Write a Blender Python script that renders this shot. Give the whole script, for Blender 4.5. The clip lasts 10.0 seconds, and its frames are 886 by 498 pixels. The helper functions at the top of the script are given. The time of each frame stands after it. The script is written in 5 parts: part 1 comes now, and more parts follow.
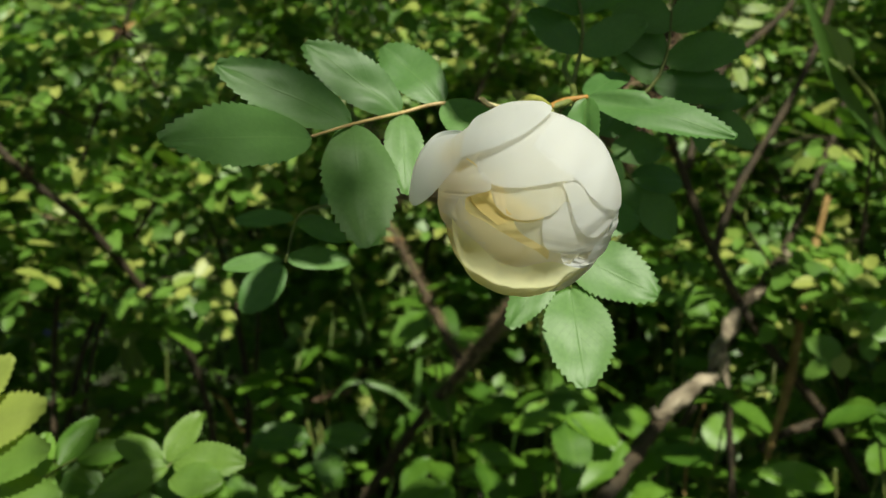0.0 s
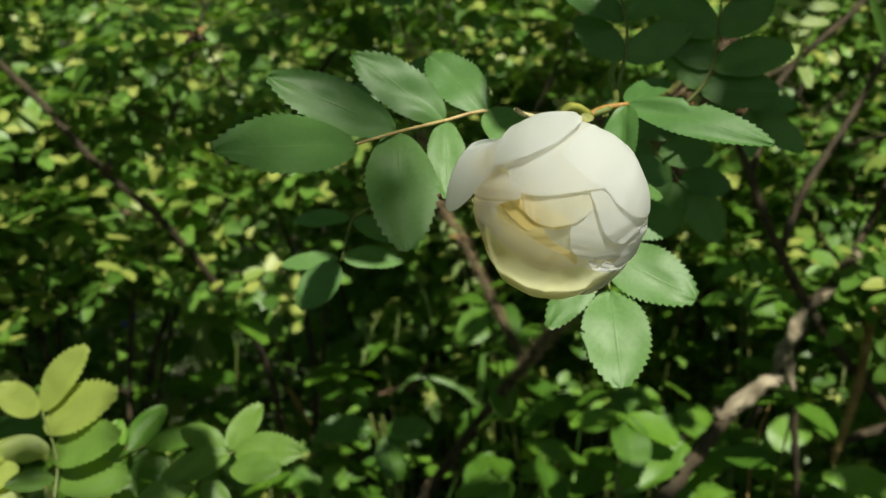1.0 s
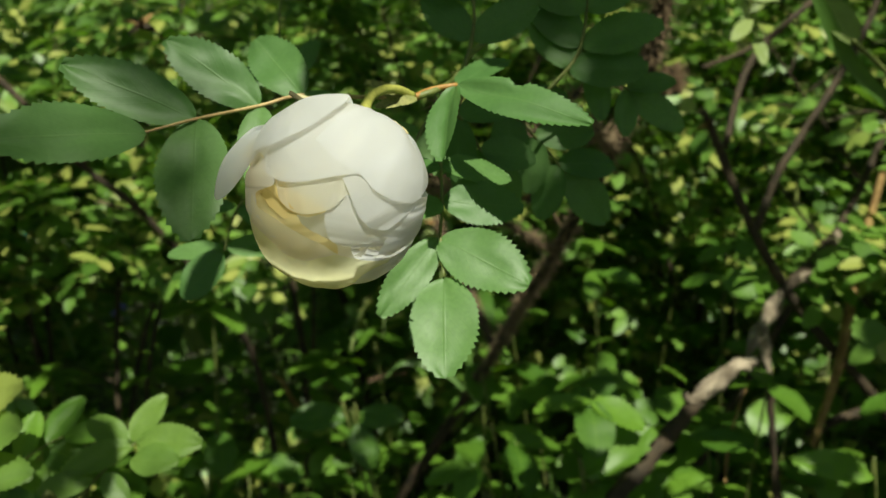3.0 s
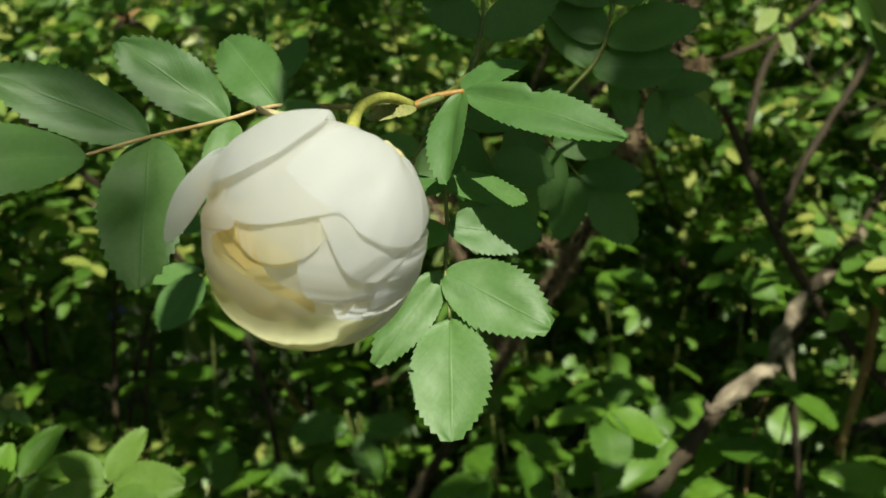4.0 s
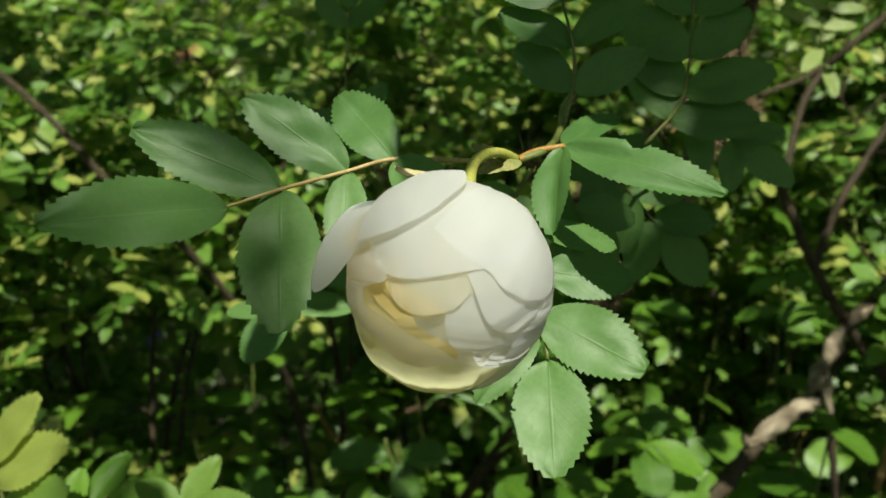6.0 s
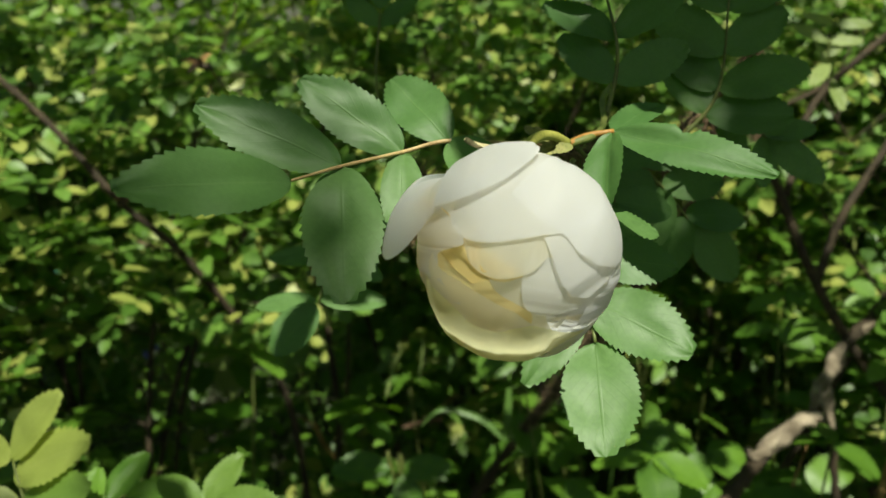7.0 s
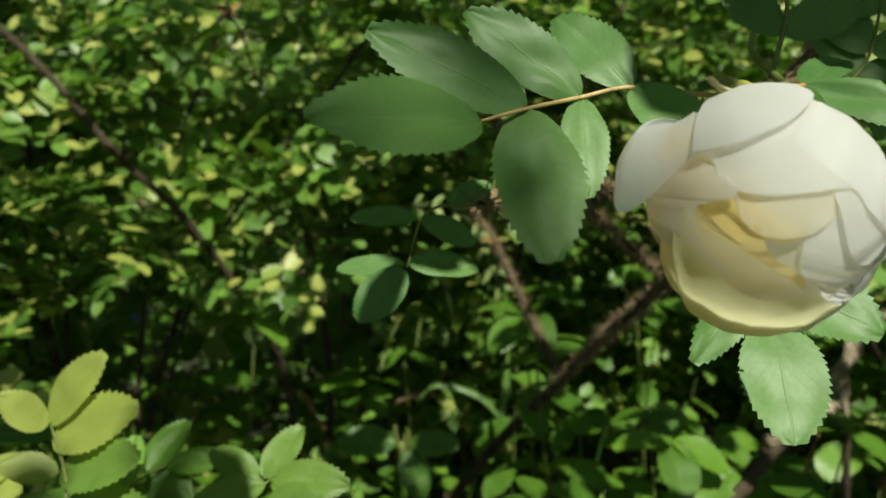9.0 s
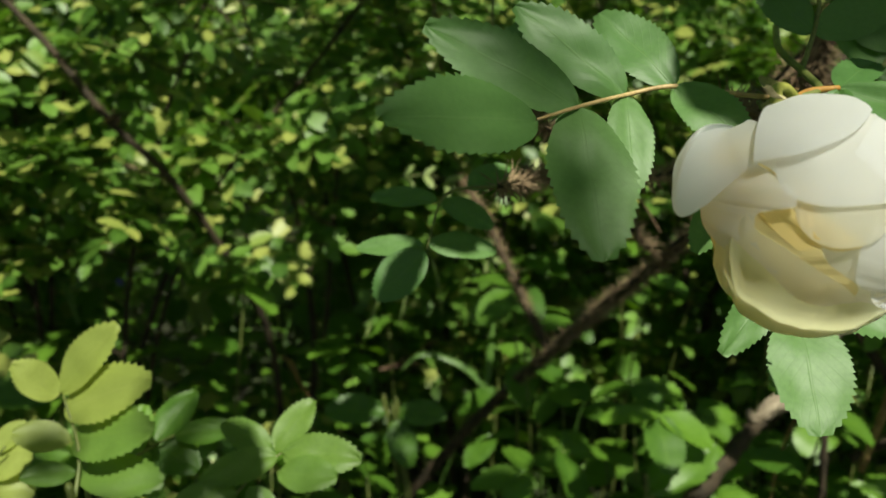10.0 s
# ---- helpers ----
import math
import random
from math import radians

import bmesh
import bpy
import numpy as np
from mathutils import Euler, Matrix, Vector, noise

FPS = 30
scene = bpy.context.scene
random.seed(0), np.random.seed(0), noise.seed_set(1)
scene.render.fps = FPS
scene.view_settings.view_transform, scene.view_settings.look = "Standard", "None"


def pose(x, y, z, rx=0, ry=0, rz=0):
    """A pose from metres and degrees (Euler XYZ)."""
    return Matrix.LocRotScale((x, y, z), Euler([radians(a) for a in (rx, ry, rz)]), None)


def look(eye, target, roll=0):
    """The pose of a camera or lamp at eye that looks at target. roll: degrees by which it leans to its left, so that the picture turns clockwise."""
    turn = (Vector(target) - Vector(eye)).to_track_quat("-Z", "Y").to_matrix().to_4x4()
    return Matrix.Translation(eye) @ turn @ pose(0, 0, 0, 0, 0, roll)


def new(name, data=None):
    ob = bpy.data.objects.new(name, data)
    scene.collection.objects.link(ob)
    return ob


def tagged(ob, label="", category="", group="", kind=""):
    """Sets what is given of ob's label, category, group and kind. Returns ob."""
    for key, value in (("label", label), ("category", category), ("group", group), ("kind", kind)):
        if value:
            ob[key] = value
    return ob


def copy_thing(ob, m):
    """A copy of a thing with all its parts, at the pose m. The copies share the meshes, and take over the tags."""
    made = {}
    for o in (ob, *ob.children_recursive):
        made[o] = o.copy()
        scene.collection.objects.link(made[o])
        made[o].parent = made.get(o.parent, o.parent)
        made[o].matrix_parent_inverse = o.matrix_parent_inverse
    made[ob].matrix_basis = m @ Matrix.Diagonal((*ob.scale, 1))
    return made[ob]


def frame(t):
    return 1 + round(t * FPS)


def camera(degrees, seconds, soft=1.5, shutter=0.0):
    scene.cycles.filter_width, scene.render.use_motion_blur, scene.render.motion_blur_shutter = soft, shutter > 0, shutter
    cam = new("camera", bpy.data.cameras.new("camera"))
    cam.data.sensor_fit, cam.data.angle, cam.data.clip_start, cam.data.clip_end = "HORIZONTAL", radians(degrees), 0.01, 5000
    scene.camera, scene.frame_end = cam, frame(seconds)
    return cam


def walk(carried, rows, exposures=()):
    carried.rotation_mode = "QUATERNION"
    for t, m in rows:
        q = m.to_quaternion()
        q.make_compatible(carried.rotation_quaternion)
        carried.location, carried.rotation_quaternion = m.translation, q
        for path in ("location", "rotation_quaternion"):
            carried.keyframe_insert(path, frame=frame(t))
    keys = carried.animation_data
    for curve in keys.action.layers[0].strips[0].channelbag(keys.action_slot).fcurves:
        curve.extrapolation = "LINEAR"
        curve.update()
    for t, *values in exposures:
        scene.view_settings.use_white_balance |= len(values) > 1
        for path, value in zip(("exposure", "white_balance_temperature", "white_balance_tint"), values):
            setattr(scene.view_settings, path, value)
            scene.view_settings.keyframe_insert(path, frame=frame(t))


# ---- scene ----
cam = camera(50.4, 10.0)
PATH = [
    (0, (0.0128, 0.0936, 0.9012), (-0.0337, 1.0563, 0.6348), -2.12),
    (0.5, (0.0122, 0.0775, 0.9169), (-0.0982, 1.0347, 0.6493), -2.20),
    (1, (0.0206, 0.0857, 0.9050), (-0.1006, 1.0414, 0.6371), -2.81),
    (1.5, (0.0339, 0.0831, 0.9066), (-0.0904, 1.0382, 0.6376), -2.79),
    (2, (0.0588, 0.0882, 0.9115), (-0.0757, 1.0410, 0.6394), -3.34),
    (2.5, (0.0702, 0.0887, 0.9033), (-0.0734, 1.0391, 0.6275), -3.73),
    (4, (0.0651, 0.1357, 0.8998), (-0.0920, 1.0798, 0.6099), -4.72),
    (4.5, (0.0595, 0.1433, 0.9099), (-0.1015, 1.0874, 0.6224), -4.62),
    (5, (0.0548, 0.1416, 0.9090), (-0.1188, 1.0871, 0.6332), -4.72),
    (5.5, (0.0537, 0.1315, 0.9103), (-0.1238, 1.0775, 0.6390), -4.51),
    (7, (0.0351, 0.1159, 0.9014), (-0.1274, 1.0731, 0.6618), -3.62),
    (7.5, (0.0317, 0.1147, 0.8989), (-0.1199, 1.0755, 0.6665), -2.97),
    (8, (0.0273, 0.1193, 0.9003), (-0.1198, 1.0824, 0.6751), -2.41),
    (8.5, (0.0161, 0.1248, 0.9002), (-0.1274, 1.0879, 0.6728), -2.09),
    (9, (-0.0093, 0.1307, 0.8938), (-0.1372, 1.0862, 0.6281), -0.93),
    (9.5, (-0.0128, 0.1291, 0.8968), (-0.1184, 1.0800, 0.6058), 0.63),
    (10, (-0.0224, 0.1263, 0.8996), (-0.1238, 1.0749, 0.5997), 0.82),
]
walk(cam, [(t, look(eye, target, roll)) for t, eye, target, roll in PATH], exposures=[(0, 0.16, 7150, 1), (10, 0.16, 7150, 1)])
# a real lens with an open aperture, focused just behind the flower
cam.data.dof.use_dof = True
cam.data.dof.focus_distance = 0.19
cam.data.dof.aperture_fstop = 27.0

# ---------------------------------------------------------------- light
SUN = Vector((0.20, -0.46, 0.87)).normalized()
world = bpy.data.worlds.new("sky")
scene.world = world
world.use_nodes = True
wn = world.node_tree.nodes
sky = wn.new("ShaderNodeTexSky")
sky.sky_type = "NISHITA"
sky.sun_disc = False
sky.sun_elevation = math.asin(SUN.z)
sky.sun_rotation = math.atan2(SUN.x, SUN.y)
wn["Background"].inputs["Strength"].default_value = 0.040
world.node_tree.links.new(sky.outputs[0], wn["Background"].inputs["Color"])

sun_data = bpy.data.lights.new("sun", "SUN")
sun_data.energy = 5.3
sun_data.angle = radians(0.53)
sun_data.color = (0.97, 0.98, 0.90)
sun = new("sun", sun_data)
sun.matrix_world = look(SUN * 20, (0, 0, 0))


# ---------------------------------------------------------------- materials
def nodes_of(name):
    m = bpy.data.materials.new(name)
    m.use_nodes = True
    t = m.node_tree
    return m, t, t.nodes, t.links, t.nodes["Principled BSDF"], t.nodes["Material Output"]


def math_node(t, op, a, b=None, clamp=False):
    n = t.nodes.new("ShaderNodeMath")
    n.operation, n.use_clamp = op, clamp
    for i, v in enumerate((a, b)):
        if v is None:
            continue
        if isinstance(v, (int, float)):
            n.inputs[i].default_value = v
        else:
            t.links.new(v, n.inputs[i])
    return n.outputs[0]


def mix_color(t, fac, a, b, kind="MIX"):
    n = t.nodes.new("ShaderNodeMix")
    n.data_type, n.blend_type = "RGBA", kind
    for sock, v in ((n.inputs["Factor"], fac), (n.inputs[6], a), (n.inputs[7], b)):
        if isinstance(v, (int, float)):
            sock.default_value = v
        elif isinstance(v, tuple):
            sock.default_value = (*v, 1)
        else:
            t.links.new(v, sock)
    return n.outputs[2]


def noise_node(t, scale, detail=3.0, coords=None):
    n = t.nodes.new("ShaderNodeTexNoise")
    n.inputs["Scale"].default_value, n.inputs["Detail"].default_value = scale, detail
    if coords is not None:
        t.links.new(coords, n.inputs["Vector"])
    return n.outputs["Fac"]


def ramp(t, fac, low, high):
    n = t.nodes.new("ShaderNodeMapRange")
    n.clamp = True
    t.links.new(fac, n.inputs[0])
    n.inputs[1].default_value, n.inputs[2].default_value = low, high
    return n.outputs[0]


def leaf_material(name, dark, light, through_color, gloss=0.45, glow=0.35, veins=True, odd=None):
    m, t, n, l, p, out = nodes_of(name)
    uv = n.new("ShaderNodeUVMap")
    uv.uv_map = "leaf"
    sep = n.new("ShaderNodeSeparateXYZ")
    l.new(uv.outputs[0], sep.inputs[0])
    side = math_node(t, "ABSOLUTE", math_node(t, "SUBTRACT", sep.outputs[0], 0.5))
    geo = n.new("ShaderNodeNewGeometry")
    info = n.new("ShaderNodeObjectInfo")
    tex = n.new("ShaderNodeTexCoord")
    chance = math_node(t, "FRACT", math_node(t, "ADD", info.outputs["Random"], geo.outputs["Random Per Island"]))
    patch = noise_node(t, 90.0, 3.0, tex.outputs["Object"])
    grain = noise_node(t, 900.0, 2.0, tex.outputs["Object"])
    tone = math_node(t, "ADD", math_node(t, "MULTIPLY", chance, 0.6), math_node(t, "MULTIPLY", patch, 0.5))
    col = mix_color(t, ramp(t, tone, 0.2, 0.9), dark, light)
    col = mix_color(t, math_node(t, "MULTIPLY", ramp(t, grain, 0.35, 0.7), 0.25), col, tuple(v * 0.6 for v in dark))
    if odd:
        # some leaves are yellower than the rest, and paler to stand in for sunlit spots
        pick = ramp(t, math_node(t, "FRACT", math_node(t, "MULTIPLY", chance, 7.31)), 0.68, 0.82)
        col = mix_color(t, pick, col, odd)
    # midrib and side veins
    rib = ramp(t, side, 0.022, 0.008)
    slant = math_node(t, "SUBTRACT", math_node(t, "MULTIPLY", sep.outputs[1], 9.0), math_node(t, "MULTIPLY", side, 7.0))
    vein = ramp(t, math_node(t, "ABSOLUTE", math_node(t, "SUBTRACT", math_node(t, "FRACT", slant), 0.5)), 0.09, 0.0)
    if veins:
        col = mix_color(t, math_node(t, "MULTIPLY", vein, 0.22), col, tuple(v * 0.75 for v in light))
        col = mix_color(t, math_node(t, "MULTIPLY", rib, 0.5), col, tuple(v * 0.85 for v in light))
    l.new(col, p.inputs["Base Color"])
    p.inputs["Roughness"].default_value = gloss
    p.inputs["Specular IOR Level"].default_value = 0.55
    bump = n.new("ShaderNodeBump")
    bump.inputs["Strength"].default_value = 0.25
    bump.inputs["Distance"].default_value = 0.0002
    high = math_node(t, "SUBTRACT", math_node(t, "MULTIPLY", grain, 0.5), math_node(t, "ADD", math_node(t, "MULTIPLY", vein, 0.25), rib))
    l.new(high, bump.inputs["Height"])
    l.new(bump.outputs[0], p.inputs["Normal"])
    tr = n.new("ShaderNodeBsdfTranslucent")
    l.new(mix_color(t, ramp(t, tone, 0.2, 0.9), tuple(v * 0.75 for v in through_color), through_color), tr.inputs["Color"])
    mixer = n.new("ShaderNodeMixShader")
    mixer.inputs[0].default_value = glow
    l.new(p.outputs[0], mixer.inputs[1])
    l.new(tr.outputs[0], mixer.inputs[2])
    l.new(mixer.outputs[0], out.inputs[0])
    return m


ROSE_LEAF = leaf_material("rose_leaf_green", (0.080, 0.185, 0.048), (0.152, 0.282, 0.084), (0.16, 0.40, 0.045), 0.50, 0.26)
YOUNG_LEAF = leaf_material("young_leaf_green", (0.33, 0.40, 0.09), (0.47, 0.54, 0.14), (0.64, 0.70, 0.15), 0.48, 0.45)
BUSH_LEAF = leaf_material("bush_leaf_green", (0.040, 0.105, 0.012), (0.212, 0.380, 0.065), (0.20, 0.42, 0.03), 0.44, 0.28, odd=(0.38, 0.41, 0.10))
HERB_LEAF = leaf_material("herb_leaf_green", (0.045, 0.12, 0.012), (0.15, 0.29, 0.03), (0.18, 0.40, 0.012), 0.47, 0.22)
TREE_LEAF = leaf_material("tree_leaf_green", (0.10, 0.22, 0.025), (0.22, 0.40, 0.05), (0.35, 0.56, 0.03), 0.5, 0.38, False, odd=(0.36, 0.40, 0.10))
# mid green; on the young leaf it puts shade into the leaflets' colour
MID_SHADED_LEAF = leaf_material("mid_shaded_leaf_green", (0.10, 0.20, 0.035), (0.19, 0.31, 0.06), (0.36, 0.52, 0.06), 0.48, 0.35)
PALE_LEAF = leaf_material("pale_leaf_green", (0.22, 0.30, 0.09), (0.36, 0.44, 0.15), (0.45, 0.55, 0.12), 0.5, 0.35)


def bark_material(name, dark, light, scale=160.0, rough=0.8, relief=0.0012):
    m, t, n, l, p, out = nodes_of(name)
    tex = n.new("ShaderNodeTexCoord")
    coarse = noise_node(t, scale * 0.4, 4.0, tex.outputs["Object"])
    fine = noise_node(t, scale * 4, 3.0, tex.outputs["Object"])
    col = mix_color(t, ramp(t, coarse, 0.35, 0.68), dark, light)
    col = mix_color(t, math_node(t, "MULTIPLY", ramp(t, fine, 0.5, 0.75), 0.6), col, tuple(v * 0.45 for v in dark))
    l.new(col, p.inputs["Base Color"])
    p.inputs["Roughness"].default_value = rough
    bump = n.new("ShaderNodeBump")
    bump.inputs["Strength"].default_value = 0.8
    bump.inputs["Distance"].default_value = relief
    l.new(math_node(t, "ADD", fine, coarse), bump.inputs["Height"])
    l.new(bump.outputs[0], p.inputs["Normal"])
    return m


BARK_DARK = bark_material("dark_brown_bark", (0.028, 0.019, 0.010), (0.078, 0.052, 0.028))
BARK_GREY = bark_material("pale_grey_bark", (0.14, 0.105, 0.07), (0.42, 0.34, 0.25))
BARK_RED = bark_material("reddish_bark", (0.07, 0.038, 0.02), (0.17, 0.095, 0.05))
TWIG_GREEN = bark_material("green_twig", (0.10, 0.13, 0.03), (0.22, 0.24, 0.07), 260, 0.5, relief=0.00015)
TWIG_TAN = bark_material("tan_leaf_stalk", (0.44, 0.28, 0.13), (0.58, 0.42, 0.20), 300, 0.5, relief=0.00015)
STALK_YELLOW = bark_material("yellow_green_stalk", (0.34, 0.34, 0.07), (0.48, 0.46, 0.12), 300, 0.45, relief=0.00015)
NODE_ORANGE = bark_material("orange_twig", (0.38, 0.17, 0.04), (0.50, 0.28, 0.07), 300, 0.5, relief=0.00015)
BRISTLE = bark_material("pale_bristle", (0.22, 0.14, 0.08), (0.42, 0.30, 0.18), 300)
DRY_GRASS = bark_material("dry_straw", (0.22, 0.12, 0.04), (0.42, 0.27, 0.10), 200)
SEPAL = bark_material("sepal_green", (0.20, 0.22, 0.07), (0.42, 0.38, 0.16), 300, 0.6, relief=0.00015)
SEPAL_DRY = bark_material("papery_sepal", (0.42, 0.34, 0.16), (0.66, 0.58, 0.36), 300, 0.6, relief=0.00015)
# pinkish bark with the sun's brightness put into the colour
BARK_SUNLIT_PINK = bark_material("sunlit_pinkish_bark", (0.20, 0.12, 0.08), (0.46, 0.31, 0.23))
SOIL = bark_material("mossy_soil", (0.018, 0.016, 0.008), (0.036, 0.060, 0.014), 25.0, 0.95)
GRASS = leaf_material("grass_green", (0.07, 0.16, 0.03), (0.15, 0.27, 0.06), (0.30, 0.46, 0.06), 0.4, 0.3, False)


def petal_material(name, rim, heart, rim_through, heart_through, glow, low):
    m, t, n, l, p, out = nodes_of(name)
    uv = n.new("ShaderNodeUVMap")
    uv.uv_map = "leaf"
    sep = n.new("ShaderNodeSeparateXYZ")
    l.new(uv.outputs[0], sep.inputs[0])
    tex = n.new("ShaderNodeTexCoord")
    map_ = n.new("ShaderNodeMapping")
    map_.inputs["Scale"].default_value = (34.0, 2.0, 1.0)
    l.new(uv.outputs[0], map_.inputs[0])
    streak = noise_node(t, 1.0, 3.0, map_.outputs[0])
    blot = noise_node(t, 120.0, 2.0, tex.outputs["Object"])
    base = ramp(t, math_node(t, "ADD", sep.outputs[1], math_node(t, "MULTIPLY", blot, 0.15)), low, 0.15)
    col = mix_color(t, base, rim, heart)
    col = mix_color(t, math_node(t, "MULTIPLY", streak, 0.14), col, tuple(v * 0.92 for v in rim))
    l.new(col, p.inputs["Base Color"])
    p.inputs["Roughness"].default_value = 0.7
    p.inputs["Specular IOR Level"].default_value = 0.2
    p.inputs["Sheen Weight"].default_value = 0.0
    bump = n.new("ShaderNodeBump")
    bump.inputs["Strength"].default_value = 0.12
    bump.inputs["Distance"].default_value = 0.0004
    l.new(streak, bump.inputs["Height"])
    l.new(bump.outputs[0], p.inputs["Normal"])
    tr = n.new("ShaderNodeBsdfTranslucent")
    l.new(mix_color(t, base, rim_through, heart_through), tr.inputs["Color"])
    mixer = n.new("ShaderNodeMixShader")
    mixer.inputs[0].default_value = glow
    l.new(p.outputs[0], mixer.inputs[1])
    l.new(tr.outputs[0], mixer.inputs[2])
    l.new(mixer.outputs[0], out.inputs[0])
    return m


PETAL = petal_material("cream_petal", (0.765, 0.765, 0.825), (0.81, 0.79, 0.70), (0.962, 0.960, 0.950), (0.968, 0.948, 0.82), 0.66, 0.50)
# yellow-green of light passing through the shaded lower petal, put into its colour
PETAL_SHADE_GLOW = petal_material("shade_glow_petal", (0.87, 0.87, 0.76), (0.89, 0.89, 0.50), (0.985, 0.98, 0.84), (0.985, 0.98, 0.42), 0.78, 1.5)
PETAL_IN = petal_material("apricot_petal", (0.93, 0.76, 0.40), (0.95, 0.62, 0.18), (0.985, 0.88, 0.56), (0.98, 0.76, 0.30), 0.66, 0.85)
PETAL_MID = petal_material("warm_cream_petal", (0.84, 0.815, 0.77), (0.88, 0.79, 0.58), (0.982, 0.955, 0.87), (0.985, 0.90, 0.62), 0.74, 0.85)
STAMEN = bark_material("yellow_stamen", (0.60, 0.36, 0.05), (0.75, 0.50, 0.10), 500, 0.6, relief=0.00015)


# ---------------------------------------------------------------- mesh helpers
def part(name, bm, material, parent=None, label=""):
    me = bpy.data.meshes.new(name)
    bm.to_mesh(me)
    bm.free()
    for mat in material if isinstance(material, (list, tuple)) else [material]:
        me.materials.append(mat)
    for f in me.polygons:
        f.use_smooth = True
    ob = new(name, me)
    ob.parent = parent
    return tagged(ob, label) if label else ob


def empty(name, label, category, group="", at=(0, 0, 0)):
    ob = new(name)
    ob.empty_display_size = 0.01
    ob.location = at
    return tagged(ob, label, category, group)


def bez(points, n):
    """n + 1 points on a smooth curve through the given ones."""
    p = [Vector(q) for q in points]
    if len(p) == 2:
        return [p[0].lerp(p[1], i / n) for i in range(n + 1)]
    p = [p[0] * 2 - p[1], *p, p[-1] * 2 - p[-2]]
    out = []
    m = len(p) - 3
    for i in range(n + 1):
        x = min(i / n * m, m - 1e-6)
        k, u = int(x), x - int(x)
        a, b, c, d = p[k:k + 4]
        out.append(0.5 * ((2 * b) + (c - a) * u + (2 * a - 5 * b + 4 * c - d) * u * u + (3 * b - a - 3 * c + d) * u ** 3))
    return out


def tube(bm, points, radii, sides=8, n=None, bumpy=0.0, mat=0):
    """A closed round stem along a smooth curve; radii are spread evenly along it."""
    n = n or max(4, 5 * (len(points) - 1))
    line = bez(points, n)
    rings = []
    side = Vector((0.31, 0.52, 0.79))
    for i, c in enumerate(line):
        way = (line[min(i + 1, n)] - line[max(i - 1, 0)]).normalized()
        side = (side - way * side.dot(way)).normalized()
        up = way.cross(side)
        x = i / n * (len(radii) - 1)
        k = min(int(x), len(radii) - 2)
        r = radii[k] + (radii[k + 1] - radii[k]) * (x - k)
        ring = []
        for j in range(sides):
            a = 2 * math.pi * j / sides
            q = r * (1 + bumpy * noise.noise(c * 90 + Vector((math.cos(a), math.sin(a), 0)) * 1.5))
            ring.append(bm.verts.new(c + q * (side * math.cos(a) + up * math.sin(a))))
        rings.append(ring)
    for a, b in zip(rings, rings[1:]):
        for j in range(sides):
            f = bm.faces.new((a[j], a[(j + 1) % sides], b[(j + 1) % sides], b[j]))
            f.material_index = mat
    bm.faces.new(rings[0][::-1]).material_index = mat
    bm.faces.new(rings[-1]).material_index = mat
    return line


def leaflet(bm, base, tip, face, width, teeth=18, fold=0.18, droop=0.08, wave=0.03, seed=0.0, mat=0, cols=3, bite=None):
    """A toothed oval leaf blade, folded along its midrib."""
    uv = bm.loops.layers.uv.get("leaf") or bm.loops.layers.uv.new("leaf")
    base, tip = Vector(base), Vector(tip)
    x = tip - base
    length = x.length
    x.normalize()
    z = Vector(face)
    z = (z - x * z.dot(x)).normalized()
    y = z.cross(x)
    half = width / 2
    rows = 2 * teeth
    grid = []
    for i in range(rows + 1):
        s = i / rows
        w = half * max(0.0, math.sin(math.pi * min(1, s ** 0.93))) ** 0.58
        if i == 0 or i == rows:
            w = half * 0.03
        tooth = (i % 2 == 1) and 0.14 < s
        row = []
        for k in range(-cols, cols + 1):
            u = k / cols
            ss, ww = s, w * u
            if abs(k) == cols:
                if tooth:
                    ss, ww = s + 0.85 / rows, w * u * (1.012 + 0.025 * math.sin(i * 2.7 + seed * 5 + k)) + (0.02 * half if u > 0 else -0.02 * half)
                else:
                    ww = w * u * (0.948 if s > 0.14 else 0.98)
            if bite and u * bite[0] > 0 and abs(ss - bite[1]) < bite[2]:
                ww *= 1 - bite[3] * (1 - (abs(ss - bite[1]) / bite[2]) ** 2)
            h = fold * abs(ww) - droop * length * (ss - 0.25) ** 2
            h += wave * length * noise.noise(Vector((ss * 3 + seed * 7.1, u * 1.6 + seed, seed * 3.7)))
            h -= 0.0012 * length * abs(math.sin(ss * 9 * math.pi - abs(u) * 5)) * abs(u)
            row.append((bm.verts.new(base + x * (ss * length) + y * ww + z * h), (u * 0.5 + 0.5, ss)))
        grid.append(row)
    for a, b in zip(grid, grid[1:]):
        for k in range(2 * cols):
            quad = (a[k], a[k + 1], b[k + 1], b[k])
            f = bm.faces.new([v for v, _ in quad])
            f.material_index = mat
            for loop, (_, c) in zip(f.loops, quad):
                loop[uv].uv = c


